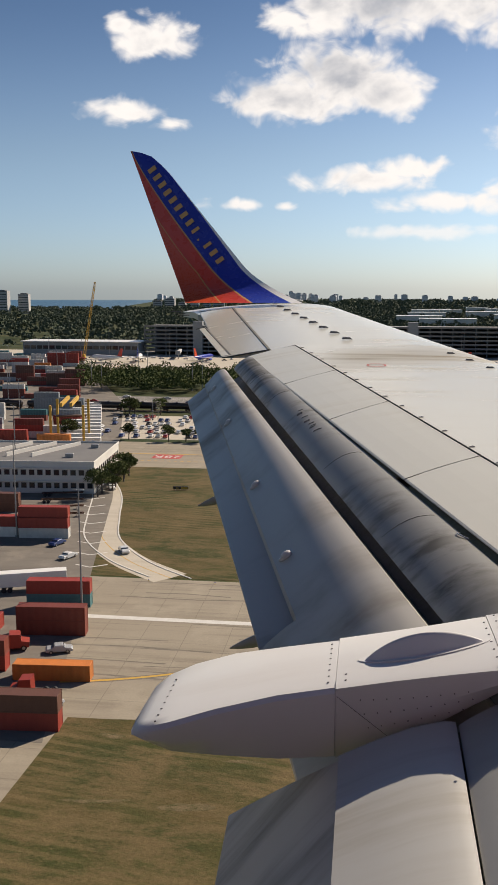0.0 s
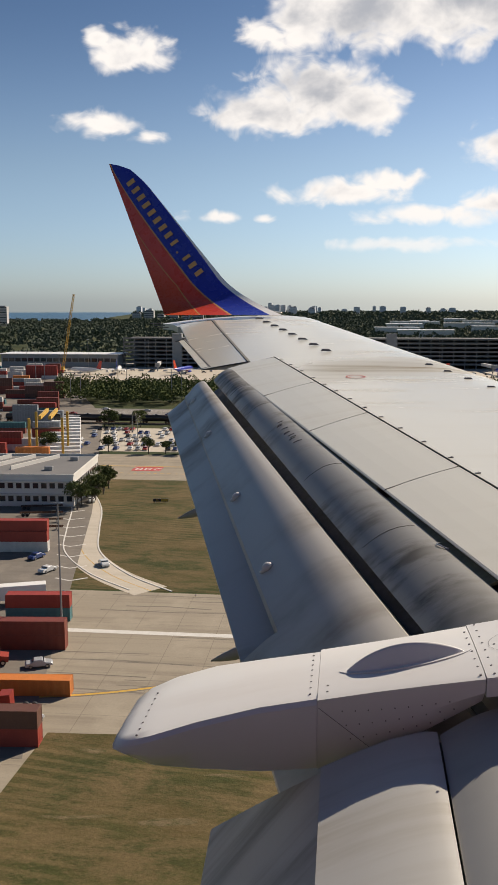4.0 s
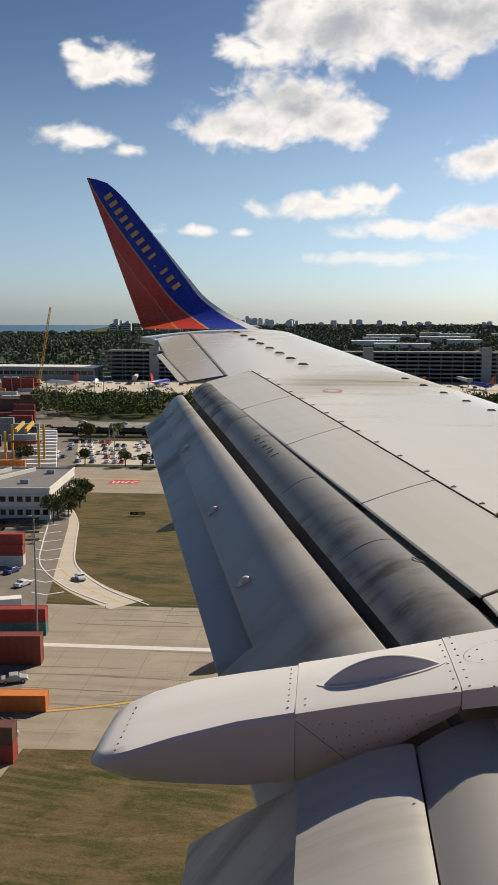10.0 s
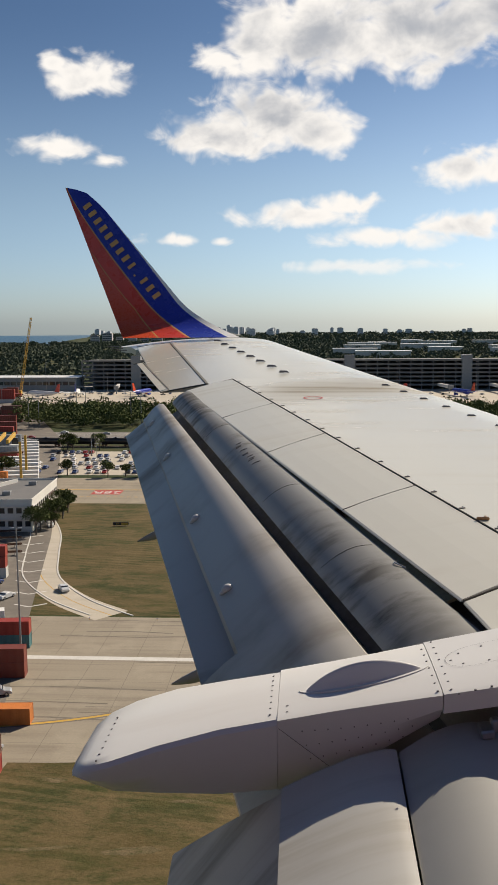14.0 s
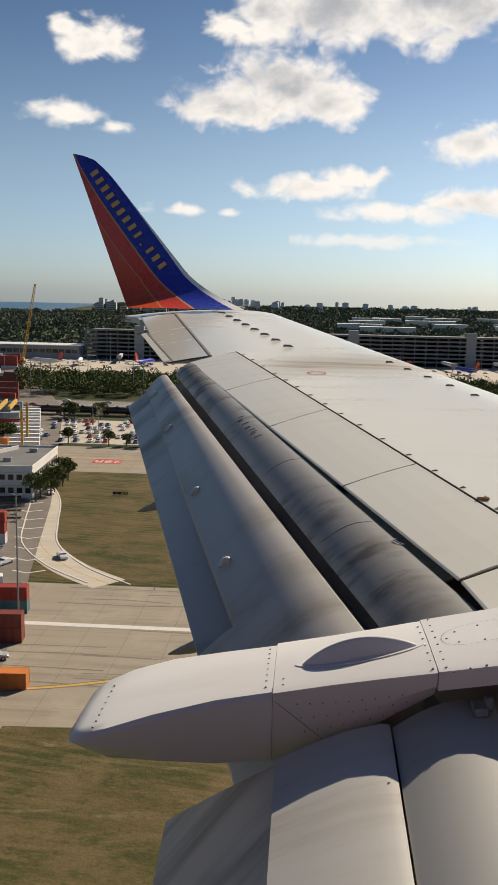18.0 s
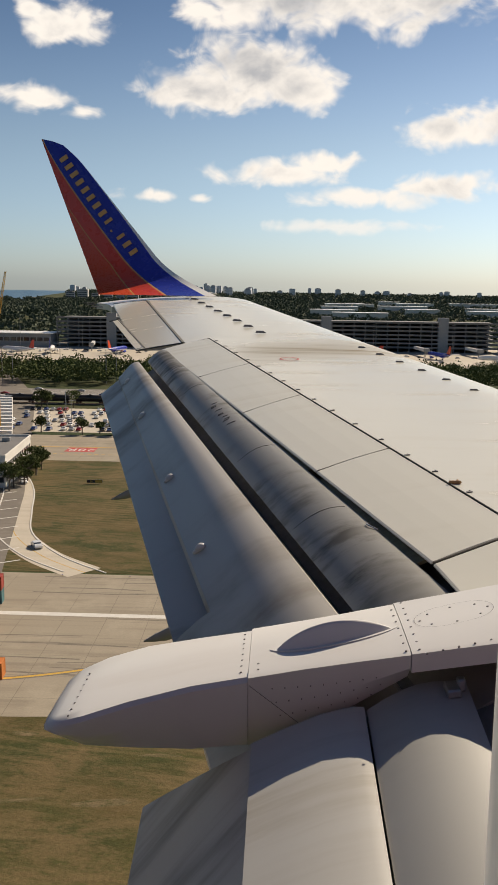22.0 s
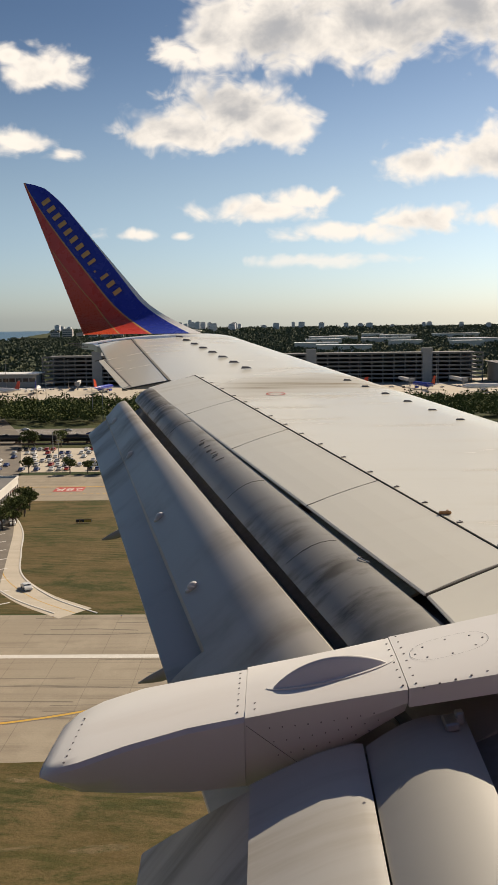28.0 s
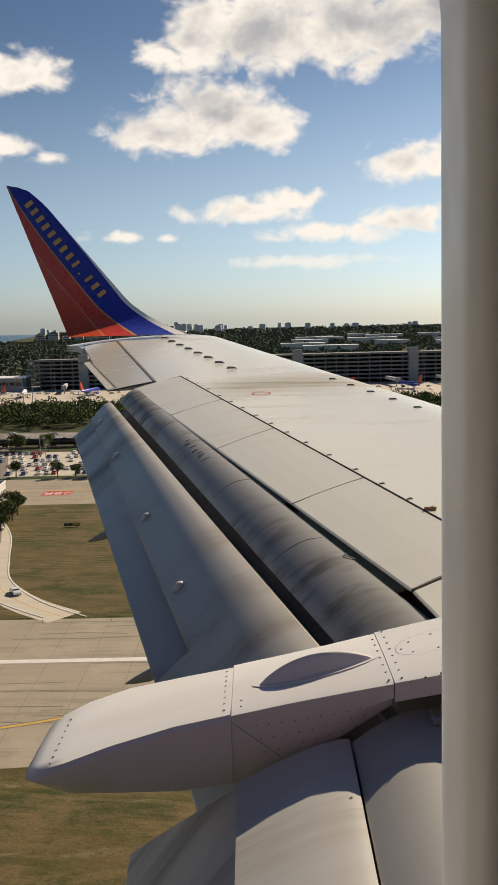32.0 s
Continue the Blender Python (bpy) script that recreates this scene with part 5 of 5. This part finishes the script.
def build_port_vehicles():
    t = trailer()
    t.matrix_basis = pose(-66, 168, 0.07, 0, 0, 20)
    tagged(t, "white box semi-trailer parked without a tractor", "trailer", "parked trailers")
    for k in range(16):
        y = 292 + 9.5 * k
        copy_thing(t, pose(-0.296 * y - 9.5, y, 0.07, 0, 0, 12))
    c = chassis_frame()
    c.matrix_basis = pose(-69, 118.5, 0.07, 0, 0, 8)
    tagged(c, "bare rusty container trailer chassis on wheels", "trailer chassis", "chassis in the yard")
    for k in range(5):
        copy_thing(c, pose(-72, 122 + 3.4 * k, 0.07, 0, 0, 8))
    for k in range(6):
        copy_thing(c, pose(-80 - 2.6 * k, 226 + 8 * k, 0.07, 0, 0, 12))
    k = truck()
    k.matrix_basis = pose(-49, 121.5, 0.07, 0, 0, 186)
    tagged(k, "red tractor truck on the yard asphalt", "truck")
    copy_thing(k, pose(-58, 138, 0.07, 0, 0, 20))
    # white barrel tent
    hall = empty("storage_tent", -74, 138, 0.07, 5)
    tagged(hall, "white barrel-vaulted fabric storage tent, open at one end", "tent")
    for i in range(8):
        x0, x1 = -8 + 2 * i, -6.06 + 2 * i
        ring = []
        for x in (x0, x0 + 0.2, x1 - 0.2, x1):
            r = 5.0 if x in (x0, x1) else 5.08
            arc = [(x, r * math.cos(a), 1.6 + 0.95 * r * math.sin(a)) for a in [math.pi * q / 12 for q in range(13)]]
            arc = [(x, r, 0)] + arc + [(x, -r, 0)]
            inner = [(x, p[1] * 0.985, p[2] * 0.985) for p in arc[::-1]]
            ring.append(arc + inner)
        loft("fabric_bay", ring, M_TENT, hall, smooth=False)
    # tall gantry that straddles the trailer lane
    g = empty("gantry_crane", -112, 330, 0.07, 12)
    tagged(g, "yellow rubber-tyred gantry crane in the yard", "gantry crane")
    for x in (-6, 6):
        for y in (-10, 10):
            leg = part("leg", box(x, y, 9, 0.9, 0.9, 17, 0.05), M_YELLOW, g)
            part("wheel", tube((x, y - 0.4, 0.8), (x, y + 0.4, 0.8), 0.8, None, 14), M_TYRE, leg)
        part("side_beam", box(x, 0, 1.9, 0.8, 20, 0.8, 0.05), M_YELLOW, g)
        part("girder", box(x * 0.3, 0, 17.9, 1.0, 24, 1.4, 0.05), M_YELLOW, g)
    part("spreader", box(0, 2, 12, 12, 2.3, 0.5, 0.05), M_RUST, g)
    part("cabin", box(2.6, 6, 16, 2.2, 2.2, 2.4, 0.1), M_GLASS, g)


build_port_vehicles()


def light_pole(height, heads, name, label):
    top = empty(name)
    part("pole", tube((0, 0, 0), (0, 0, height), 0.22, 0.10, 10), M_STEEL, top)
    part("base", tube((0, 0, 0), (0, 0, 0.5), 0.4, 0.38, 10), M_GARAGE, top)
    for k in range(heads):
        a = 2 * math.pi * k / heads
        part("lamp_head", box(0.7 * math.cos(a), 0.7 * math.sin(a), height, 0.7, 0.35, 0.15, 0.03, math.degrees(a)), M_METAL, top)
    return tagged(top, label, "light pole", name.replace("_", " ") + "s")


def build_poles():
    p = light_pole(24.0, 2, "yard_light_pole", "tall slender grey steel yard light pole")
    p.matrix_basis = pose(-51.5, 155, 0.07)
    for x, y in ((-84, 205), (-110, 270), (-140, 350), (-190, 460), (-230, 560), (-64, 121), (-250, 690)):
        copy_thing(p, pose(x, y, 0.07))
    p = light_pole(10.0, 2, "car_park_lamp", "grey twin-headed car park lamp post")
    p.matrix_basis = pose(-88, 374, 0.06)
    for x, y in ((-62, 374), (-42, 404), (-98, 406), (-72, 406)):
        copy_thing(p, pose(x, y, 0.06))
    p = light_pole(26.0, 3, "apron_light_mast", "tall thin apron floodlight mast")
    p.matrix_basis = pose(80, 795, 0.05)
    for x in (-232, -175, 0, 148, 205, 260, 300):
        copy_thing(p, pose(x, 792 + (x % 7), 0.05))


build_poles()


def build_office():
    x0, x1, y0, y1, h = -128.0, -80.5, 252.0, 288.0, 9.0
    b = empty("office_building", (x0 + x1) / 2, (y0 + y1) / 2, 0.05, 4)
    tagged(b, "low white office building with ribbon windows and flat roof", "office building")
    w, d = x1 - x0, y1 - y0
    part("wall", box(0, 0, h / 2, w, d, h, 0.05), M_STUCCO, b)
    part("roof", box(0, 0, h + 0.06, w - 0.8, d - 0.8, 0.12), M_ROOF, b)
    for sx, sy, lx, ly in ((0, -d / 2, w + 0.3, 0.35), (0, d / 2, w + 0.3, 0.35), (-w / 2, 0, 0.35, d), (w / 2, 0, 0.35, d)):
        part("parapet", box(sx, sy, h + 0.35, lx, ly, 0.8, 0.03), M_STUCCO, b)
    for fl in range(2):
        z = 2.4 + 3.9 * fl
        part("ledge", box(0, -d / 2 - 0.35, z + 1.35, w + 0.4, 0.7, 0.3, 0.03), M_STUCCO, b)
        for k in range(19):
            x = -w / 2 + 1.3 + (w - 2.6) * k / 18
            wd = part("window", box(x, -d / 2 - 0.03, z, 1.7, 0.12, 1.7, 0.02), M_STEEL, b)
            part("pane", box(x, -d / 2 - 0.08, z, 1.5, 0.06, 1.5), M_GLASS, wd)
        for k in range(13):
            y = -d / 2 + 1.8 + (d - 3.6) * k / 12
            wd = part("window", box(w / 2 + 0.03, y, z, 0.12, 1.7, 1.7, 0.02), M_STEEL, b)
            part("pane", box(w / 2 + 0.08, y, z, 0.06, 1.5, 1.5), M_GLASS, wd)
    for k in range(3):
        part("ramp_wall", box(-9 + 8 * k, 3, h + 0.7, 0.35, 24, 1.3, 0.02, -24), M_STUCCO, b)
    for x, y in ((-17, 2), (14, -8), (18, 9)):
        part("rooftop_unit", box(x, y, h + 0.7, 2.4, 1.8, 1.2, 0.05), M_STEEL, b)


build_office()


def tank_car():
    top = empty("tank_car")
    L, r = 15.0, 1.5
    rings = []
    for x, q in ((-7.5, 0.2), (-7.4, 0.6), (-7.1, 0.9), (-6.6, 1.0), (0, 1.0), (6.6, 1.0), (7.1, 0.9), (7.4, 0.6), (7.5, 0.2)):
        rings.append([(x, r * q * math.cos(2 * math.pi * k / 20), 2.6 + r * q * math.sin(2 * math.pi * k / 20)) for k in range(20)])
    loft("tank", rings, M_TANK, top, "black cylindrical tank")
    part("dome", tube((0, 0, 4.0), (0, 0, 4.5), 0.55, None, 14), M_TANK, top)
    part("walkway", box(0, 0, 4.2, 3.4, 1.6, 0.08), M_STEEL, top)
    part("frame", box(0, 0, 1.05, 16.4, 1.6, 0.28, 0.03), M_TANK, top)
    for x in (-5.6, 5.6):
        bg = part("bogie", box(x, 0, 0.62, 2.6, 1.9, 0.4, 0.05), M_RUST, top)
        for dx in (-0.85, 0.85):
            part("wheel", tube((x + dx, -0.85, 0.5), (x + dx, 0.85, 0.5), 0.46, None, 14), M_RUST, bg)
    return top


def build_railway():
    track = empty("railway_track", 0, 436, 0.0)
    tagged(track, "ballasted railway line with two steel rails", "railway", "", "structure")
    part("ballast", box(-60, 0, 0.15, 640, 4.6, 0.3), M_BALLAST, track)
    for s in (-0.72, 0.72):
        part("rail", box(-60, s, 0.45, 640, 0.08, 0.14), M_RUST, track)
    t = tank_car()
    t.matrix_basis = pose(-180, 436, 0.52)
    tagged(t, "black railway tank car standing on the rails", "tank car", "train of tank cars")
    for k in range(1, 11):
        copy_thing(t, pose(-180 + 17.4 * k, 436, 0.52))


build_railway()


def airliner_far(tail, body, label, x, y, rz):
    a = empty("parked_airliner", x, y, 0.05, rz)
    tagged(a, label, "airliner", "airliners on the apron")
    rings = []
    for px, q, dz in ((-18, 0.15, 1.0), (-14, 0.5, 0.6), (-9, 0.95, 0.1), (0, 1.0, 0), (12, 1.0, 0), (15.5, 0.8, -0.1), (17.5, 0.45, -0.3), (18.4, 0.1, -0.45)):
        rings.append([(px, 1.95 * q * math.cos(2 * math.pi * k / 16), 4.2 + dz + 1.95 * q * math.sin(2 * math.pi * k / 16)) for k in range(16)])
    loft("fuselage", rings, body, a)
    rings = [[(-12.5, s, 5.8), (-17.6, s, 5.6), (-18.8, s * 0.5, 12.2), (-16.4, s * 0.5, 12.2)] for s in (-0.22, 0.22)]
    loft("tail_fin", rings, tail, a, smooth=False)
    for s in (-1, 1):
        rings = [[(3.5, s * 1.6, 3.2), (-3.5, s * 1.6, 3.2), (-3.5, s * 1.6, 2.9), (3.5, s * 1.6, 2.7)], [(-4.0, s * 16.5, 4.8), (-5.6, s * 16.5, 4.8), (-5.6, s * 16.5, 4.68), (-4.0, s * 16.5, 4.62)]]
        w = loft("wing", rings, M_WHITE, a, smooth=False)
        part("engine", tube((3.8, s * 5.0, 2.0), (0.2, s * 5.0, 2.0), 1.0, 0.8, 16), body, w)
        rings = [[(-14.2, s * 0.6, 5.2), (-17.2, s * 0.6, 5.2), (-17.2, s * 0.6, 5.0), (-14.2, s * 0.6, 5.0)], [(-17.0, s * 6.5, 5.7), (-18.4, s * 6.5, 5.7), (-18.4, s * 6.5, 5.6), (-17.0, s * 6.5, 5.6)]]
        loft("tailplane", rings, M_WHITE, a, smooth=False)
    for px, py in ((13.5, 0), (-1.5, 2.8), (-1.5, -2.8)):
        g = part("gear_leg", tube((px, py, 0.5), (px, py, 3.0), 0.15, None, 8), M_STEEL, a)
        part("wheel", tube((px, py - 0.35, 0.55), (px, py + 0.35, 0.55), 0.55, None, 12), M_TYRE, g)
    return a


def build_airport():
    # parking structure: open decks on columns
    g = empty("parking_garage", -5, 845, 0.05)
    tagged(g, "long dark grey multi-storey airport parking garage", "parking garage")
    for lv in range(7):
        part("deck", box(0, 0, 3.6 + 3.7 * lv, 400, 46, 0.5), M_GARAGE, g)
        part("parapet", box(0, -23.1, 4.4 + 3.7 * lv, 400, 0.3, 1.1), M_GARAGE, g)
    for k in range(41):
        part("column", box(-200 + 10 * k, -22.5, 13.0, 0.9, 0.9, 26.0), M_GARAGE, g)
    part("rear_wall", box(0, 20, 12.5, 400, 0.5, 25.0), M_TANK, g)
    for x in (-150, -55, 45, 150):
        part("stair_tower", box(x, -20, 15.5, 9, 7, 31.0, 0.2), M_TERMINAL, g)
    t = empty("terminal_building", 386, 830, 0.05)
    tagged(t, "long low grey airport terminal with glazed front", "terminal")
    part("hall", box(0, 0, 8.5, 360, 40, 17.0, 0.3), M_TERMINAL, t)
    part("roof", box(0, -2, 17.3, 366, 46, 0.7, 0.1), M_ROOF, t)
    part("upper_storey", box(-60, 6, 20.5, 90, 20, 6.0, 0.2), M_TERMINAL, t)
    for k in range(58):
        w = part("window", box(-174 + 6.1 * k, -20.05, 9.5, 5.2, 0.3, 5.0), M_STEEL, t)
        part("pane", box(-174 + 6.1 * k, -20.15, 9.5, 4.9, 0.2, 4.7), M_GLASS, w)
    c = empty("concourse", -262, 822, 0.05)
    tagged(c, "pale grey concourse building beside the garage", "terminal")
    part("hall", box(0, 0, 6.0, 110, 30, 12.0, 0.3), M_TERMINAL, c)
    part("roof", box(0, 0, 12.3, 114, 34, 0.6, 0.1), M_WHITE, c)
    for k in range(18):
        part("window", box(-51 + 6 * k, -15.05, 7.0, 5.0, 0.3, 3.2), M_GLASS, c)
    for x in (-165, -80, 30, 120, 165, 240, 320):
        j = empty("jet_bridge", x, 787, 0.05, 8)
        tagged(j, "grey covered jet bridge on a steel leg", "jet bridge", "jet bridges at the terminal")
        part("tunnel", box(0, 0, 5.6, 2.6, 34, 2.6, 0.1), M_WHITE, j)
        part("leg", tube((0, -14, 0), (0, -14, 4.4), 0.5, None, 10), M_STEEL, j)
        part("cab", box(0, -18, 5.7, 4.2, 4.0, 3.2, 0.2), M_TERMINAL, j)
    airliner_far(M_RED, M_WHITE, "white airliner with a red tail on the apron", 62, 722, 168)
    airliner_far(M_ORANGE, M_BLUE, "blue airliner with an orange-red tail parked nose in", -136, 748, 75)
    airliner_far(M_ORANGE, M_BLUE, "blue airliner with an orange-red tail at a gate", 128, 742, 110)
    airliner_far(M_WHITE, M_WHITE, "plain white airliner parked on the apron", 172, 716, 176)
    airliner_far(M_BLUE, M_WHITE, "white airliner with a blue tail at the concourse", -190, 742, 100)
    airliner_far(M_RED, M_WHITE, "white airliner with a red tail beside the concourse", -214, 728, 150)
    airliner_far(M_ORANGE, M_BLUE, "blue airliner with an orange-red tail nose to the garage", 20, 748, 80)
    rs = random.Random(17)
    for k in range(46):
        tagged(put_car(rs.choice(("white", "white", "silver", "red", "black")), -250 + 10.5 * k + rs.uniform(-4, 4), rs.uniform(758, 782), rs.choice((0, 90, 180, 35)), 0.05), "", "", "service vehicles on the apron")
    # red holding marking painted on the taxiway, read from the far side
    hold = empty("runway_hold_marking", -71, 316, 0.05)
    tagged(hold, "red painted runway hold marking with white characters", "pavement marking")
    part("red_field", box(0, 0, 0.005, 10.5, 8.0, 0.02), M_REDMARK, hold)
    lettering("28R", 6.5, M_LINE, hold, pose(0, 0, 0.02, 0, 0, 180), "white painted characters")
    for k in range(16):
        part("dash", box(-14.5 + 2.4 * k, -8.5, 0.004, 1.3, 0.5, 0.02), M_YELLOW, hold)
    # airfield signs
    for x, y in ((-55, 262), (14, 262), (80, 270)):
        s = empty("airfield_sign", x, y, 0.04, 5)
        tagged(s, "low dark airfield sign with a yellow panel", "sign", "airfield signs")
        part("panel", box(0, 0, 0.75, 4.6, 0.25, 0.9, 0.03), M_TANK, s)
        part("face", box(1.1, -0.14, 0.75, 2.0, 0.04, 0.7), M_YELLOW, s)
        lettering("B6", 0.75, M_YELLOW, s, pose(-1.0, -0.135, 0.75, 90, 0, 0), "yellow characters on black")
        for q in (-1.6, 0, 1.6):
            part("leg", box(q, 0, 0.16, 0.1, 0.1, 0.34), M_STEEL, s)
    for k in range(12):
        e = empty("edge_light", -100 + 14 * k, 176.2, 0.05)
        tagged(e, "small blue-topped taxiway edge light", "light", "edge lights")
        part("stem", tube((0, 0, 0), (0, 0, 0.3), 0.05, None, 8), M_YELLOW, e)
        part("lens", tube((0, 0, 0.3), (0, 0, 0.45), 0.09, 0.06, 8), M_BLUE, e)


build_airport()


def build_distance():
    rnd = random.Random(21)
    def tower(name, x, y, w, d, h, label, cat, grp, mat):
        t = empty(name, x, y, 0, rnd.uniform(-8, 8))
        tagged(t, label, cat, grp)
        part("wall", box(0, 0, h / 2, w, d, h), mat, t)
        part("roof", box(0, 0, h + 1.0, w * 0.6, d * 0.6, 2.0), M_ROOF, t)
        n = max(3, int(h / 6))
        for k in range(n):
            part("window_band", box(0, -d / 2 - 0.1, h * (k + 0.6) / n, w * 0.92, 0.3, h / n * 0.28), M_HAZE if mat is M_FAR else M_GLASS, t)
    for x, y, w, h in ((-880, 2120, 34, 56), (-935, 2150, 30, 54), (-840, 2160, 26, 48)):
        tower("condominium_tower", x, y, w, 16, h, "pale concrete beachfront condominium tower", "tower", "condominium towers", M_CONDO)
    for k in range(6):
        tower("beach_hotel", -640 + 36 * k, 2740 + 12 * k, rnd.uniform(18, 34), 16, rnd.uniform(20, 44), "pale beachfront hotel block in the distance", "tower", "beach hotels", M_CONDO)
    for k in range(60):
        a = radians(rnd.choice((rnd.uniform(-7, -2), rnd.uniform(-14, 16))))
        r = rnd.uniform(4200, 4700)
        tall = 36 + 34 * math.exp(-((math.degrees(a) + 5.0) / 1.4) ** 2) * rnd.random()
        tower("skyline_tower", r * math.sin(a), r * math.cos(a), rnd.uniform(12, 30), 20, tall * rnd.uniform(0.55, 1.0), "far city tower on the horizon in haze-pale grey", "tower", "city skyline", M_FAR)
    for k in range(14):
        a, r = radians(rnd.uniform(3, 15)), rnd.uniform(1480, 2500)
        s = empty("warehouse", r * math.sin(a), r * math.cos(a), 0, rnd.uniform(-4, 4))
        tagged(s, "low white-roofed warehouse among trees", "warehouse", "warehouses")
        w = rnd.uniform(40, 110)
        part("wall", box(0, 0, 7, w, 30, 14), M_STUCCO, s)
        part("roof", box(0, 0, 14.3, w + 2, 32, 0.6), M_WHITE, s)
    # lattice crane
    c = empty("crawler_crane", -246, 760, 0.05, 0)
    tagged(c, "yellow crawler crane with a raised lattice boom", "crane")
    part("body", box(0, 0, 2.6, 7, 4, 3.2, 0.2), M_YELLOW, c)
    for s in (-2.6, 2.6):
        part("track", box(0, s, 0.6, 8, 1.1, 1.2, 0.3), M_TYRE, c)
    tip, foot = Vector((14, 0, 66)), Vector((2.5, 0, 3))
    bm = bmesh.new()
    cor = [(-0.9, -0.9), (0.9, -0.9), (0.9, 0.9), (-0.9, 0.9)]
    for i in range(4):
        a, b = Vector((*cor[i], 0)), Vector((*cor[(i + 1) % 4], 0))
        add_tube(bm, foot + a, tip + a * 0.5, 0.14, None, 5)
        for k in range(20):
            p0, p1 = foot.lerp(tip, k / 20), foot.lerp(tip, (k + 1) / 20)
            add_tube(bm, p0 + a, p1 + b, 0.07, None, 4)
    part("boom", bm, M_YELLOW, c)
    part("cable", tube(tip, (-3, 0, 4), 0.08, None, 5), M_TANK, c)
    for x, y in ((-215, 516), (-160, 522), (-100, 528), (-205, 590), (-150, 596)):
        p = empty("power_pylon", x, y, 0, 4)
        tagged(p, "slim two-legged steel power line pylon", "pylon", "power line pylons")
        for s in (-3, 3):
            part("leg", tube((s, 0, 0), (s, 0, 20), 0.25, 0.16, 8), M_STEEL, p)
        part("crossarm", box(0, 0, 18.5, 13, 0.3, 0.35), M_STEEL, p)


build_distance()


# ---- trees one by one ----
def broadleaf(seed, height, spread):
    rr = random.Random(seed)
    t = empty("tree")
    bm = bmesh.new()
    add_tube(bm, (0, 0, 0), (0.1, 0, height * 0.45), 0.26, 0.16, 8)
    for k in range(6):
        a = 2 * math.pi * k / 6 + rr.uniform(-0.4, 0.4)
        add_tube(bm, (0.1, 0, height * (0.32 + 0.03 * k)), (spread * 0.6 * math.cos(a), spread * 0.6 * math.sin(a), height * rr.uniform(0.55, 0.8)), 0.11, 0.04, 6)
    part("trunk", bm, M_BARK, t)
    n = 9
    c = np.array([[spread * 0.55 * math.cos(a) * q, spread * 0.55 * math.sin(a) * q, height * z] for a, q, z in [(rr.uniform(0, 6.3), rr.uniform(0.2, 1.0), rr.uniform(0.5, 0.85)) for _ in range(n)]])
    v, f = leaf_cloud(c, np.full(n, spread * 0.42), np.full(n, height * 0.2), 130, 0.24)
    piece("crown", fast_mesh("crown", v, f, M_LEAF), t)
    return tagged(t, "broadleaf tree with an uneven dark green crown", "tree", "trees round the office and car park")


def palm(seed, height):
    rr = random.Random(seed)
    t = empty("palm_tree")
    bm = bmesh.new()
    for k in range(5):
        add_tube(bm, (0.06 * k * k * 0.3, 0, height * k / 5), (0.06 * (k + 1) ** 2 * 0.3, 0, height * (k + 1) / 5), 0.2 - 0.015 * k, 0.185 - 0.015 * k, 8)
    part("trunk", bm, M_BARK, t)
    top = Vector((0.45, 0, height))
    for k in range(15):
        a, lift = 2 * math.pi * k / 15 + rr.uniform(-0.2, 0.2), rr.uniform(-0.1, 0.8)
        bm = bmesh.new()
        d = Vector((math.cos(a), math.sin(a), 0))
        s = Vector((-math.sin(a), math.cos(a), 0))
        rows = []
        for i in range(6):
            u = i / 5
            p = top + d * 2.4 * u + Vector((0, 0, lift * 1.4 * u - 2.2 * u * u))
            w = 0.45 * math.sin(math.pi * (0.12 + 0.82 * u))
            rows.append([bm.verts.new(p + s * w - Vector((0, 0, w * 0.5))), bm.verts.new(p), bm.verts.new(p - s * w - Vector((0, 0, w * 0.5)))])
        for a0, b0 in zip(rows, rows[1:]):
            bm.faces.new((a0[0], b0[0], b0[1], a0[1]))
            bm.faces.new((a0[1], b0[1], b0[2], a0[2]))
        part("frond", bm, M_LEAF, t)
    return tagged(t, "tall palm with drooping green fronds", "palm tree", "palms by the road")


def build_trees():
    rnd = random.Random(5)
    kinds = [broadleaf(1, 7.0, 4.2), broadleaf(2, 5.5, 3.6), broadleaf(3, 8.5, 4.8)]
    spots = [(rnd.uniform(-120, -30), rnd.uniform(347.5, 351.5)) for _ in range(14)]
    spots += [(-76.5 + rnd.uniform(-1.2, 1.2), 250 + 4.4 * k) for k in range(9)]
    spots += [(rnd.uniform(-120, 10), rnd.uniform(423, 429)) for _ in range(18)]
    for i, (x, y) in enumerate(spots):
        k = kinds[i % 3]
        if i < 3:
            k.matrix_basis = pose(x, y, 0, 0, 0, rnd.uniform(0, 360))
        else:
            copy_thing(k, pose(x, y, 0, 0, 0, rnd.uniform(0, 360)))
    p = palm(3, 9.0)
    p.matrix_basis = pose(-24, 356, 0)
    for k in range(11):
        copy_thing(p, pose(-22 + rnd.uniform(-6, 50), 352 + rnd.uniform(0, 70), 0, 0, 0, rnd.uniform(0, 360)))


build_trees()
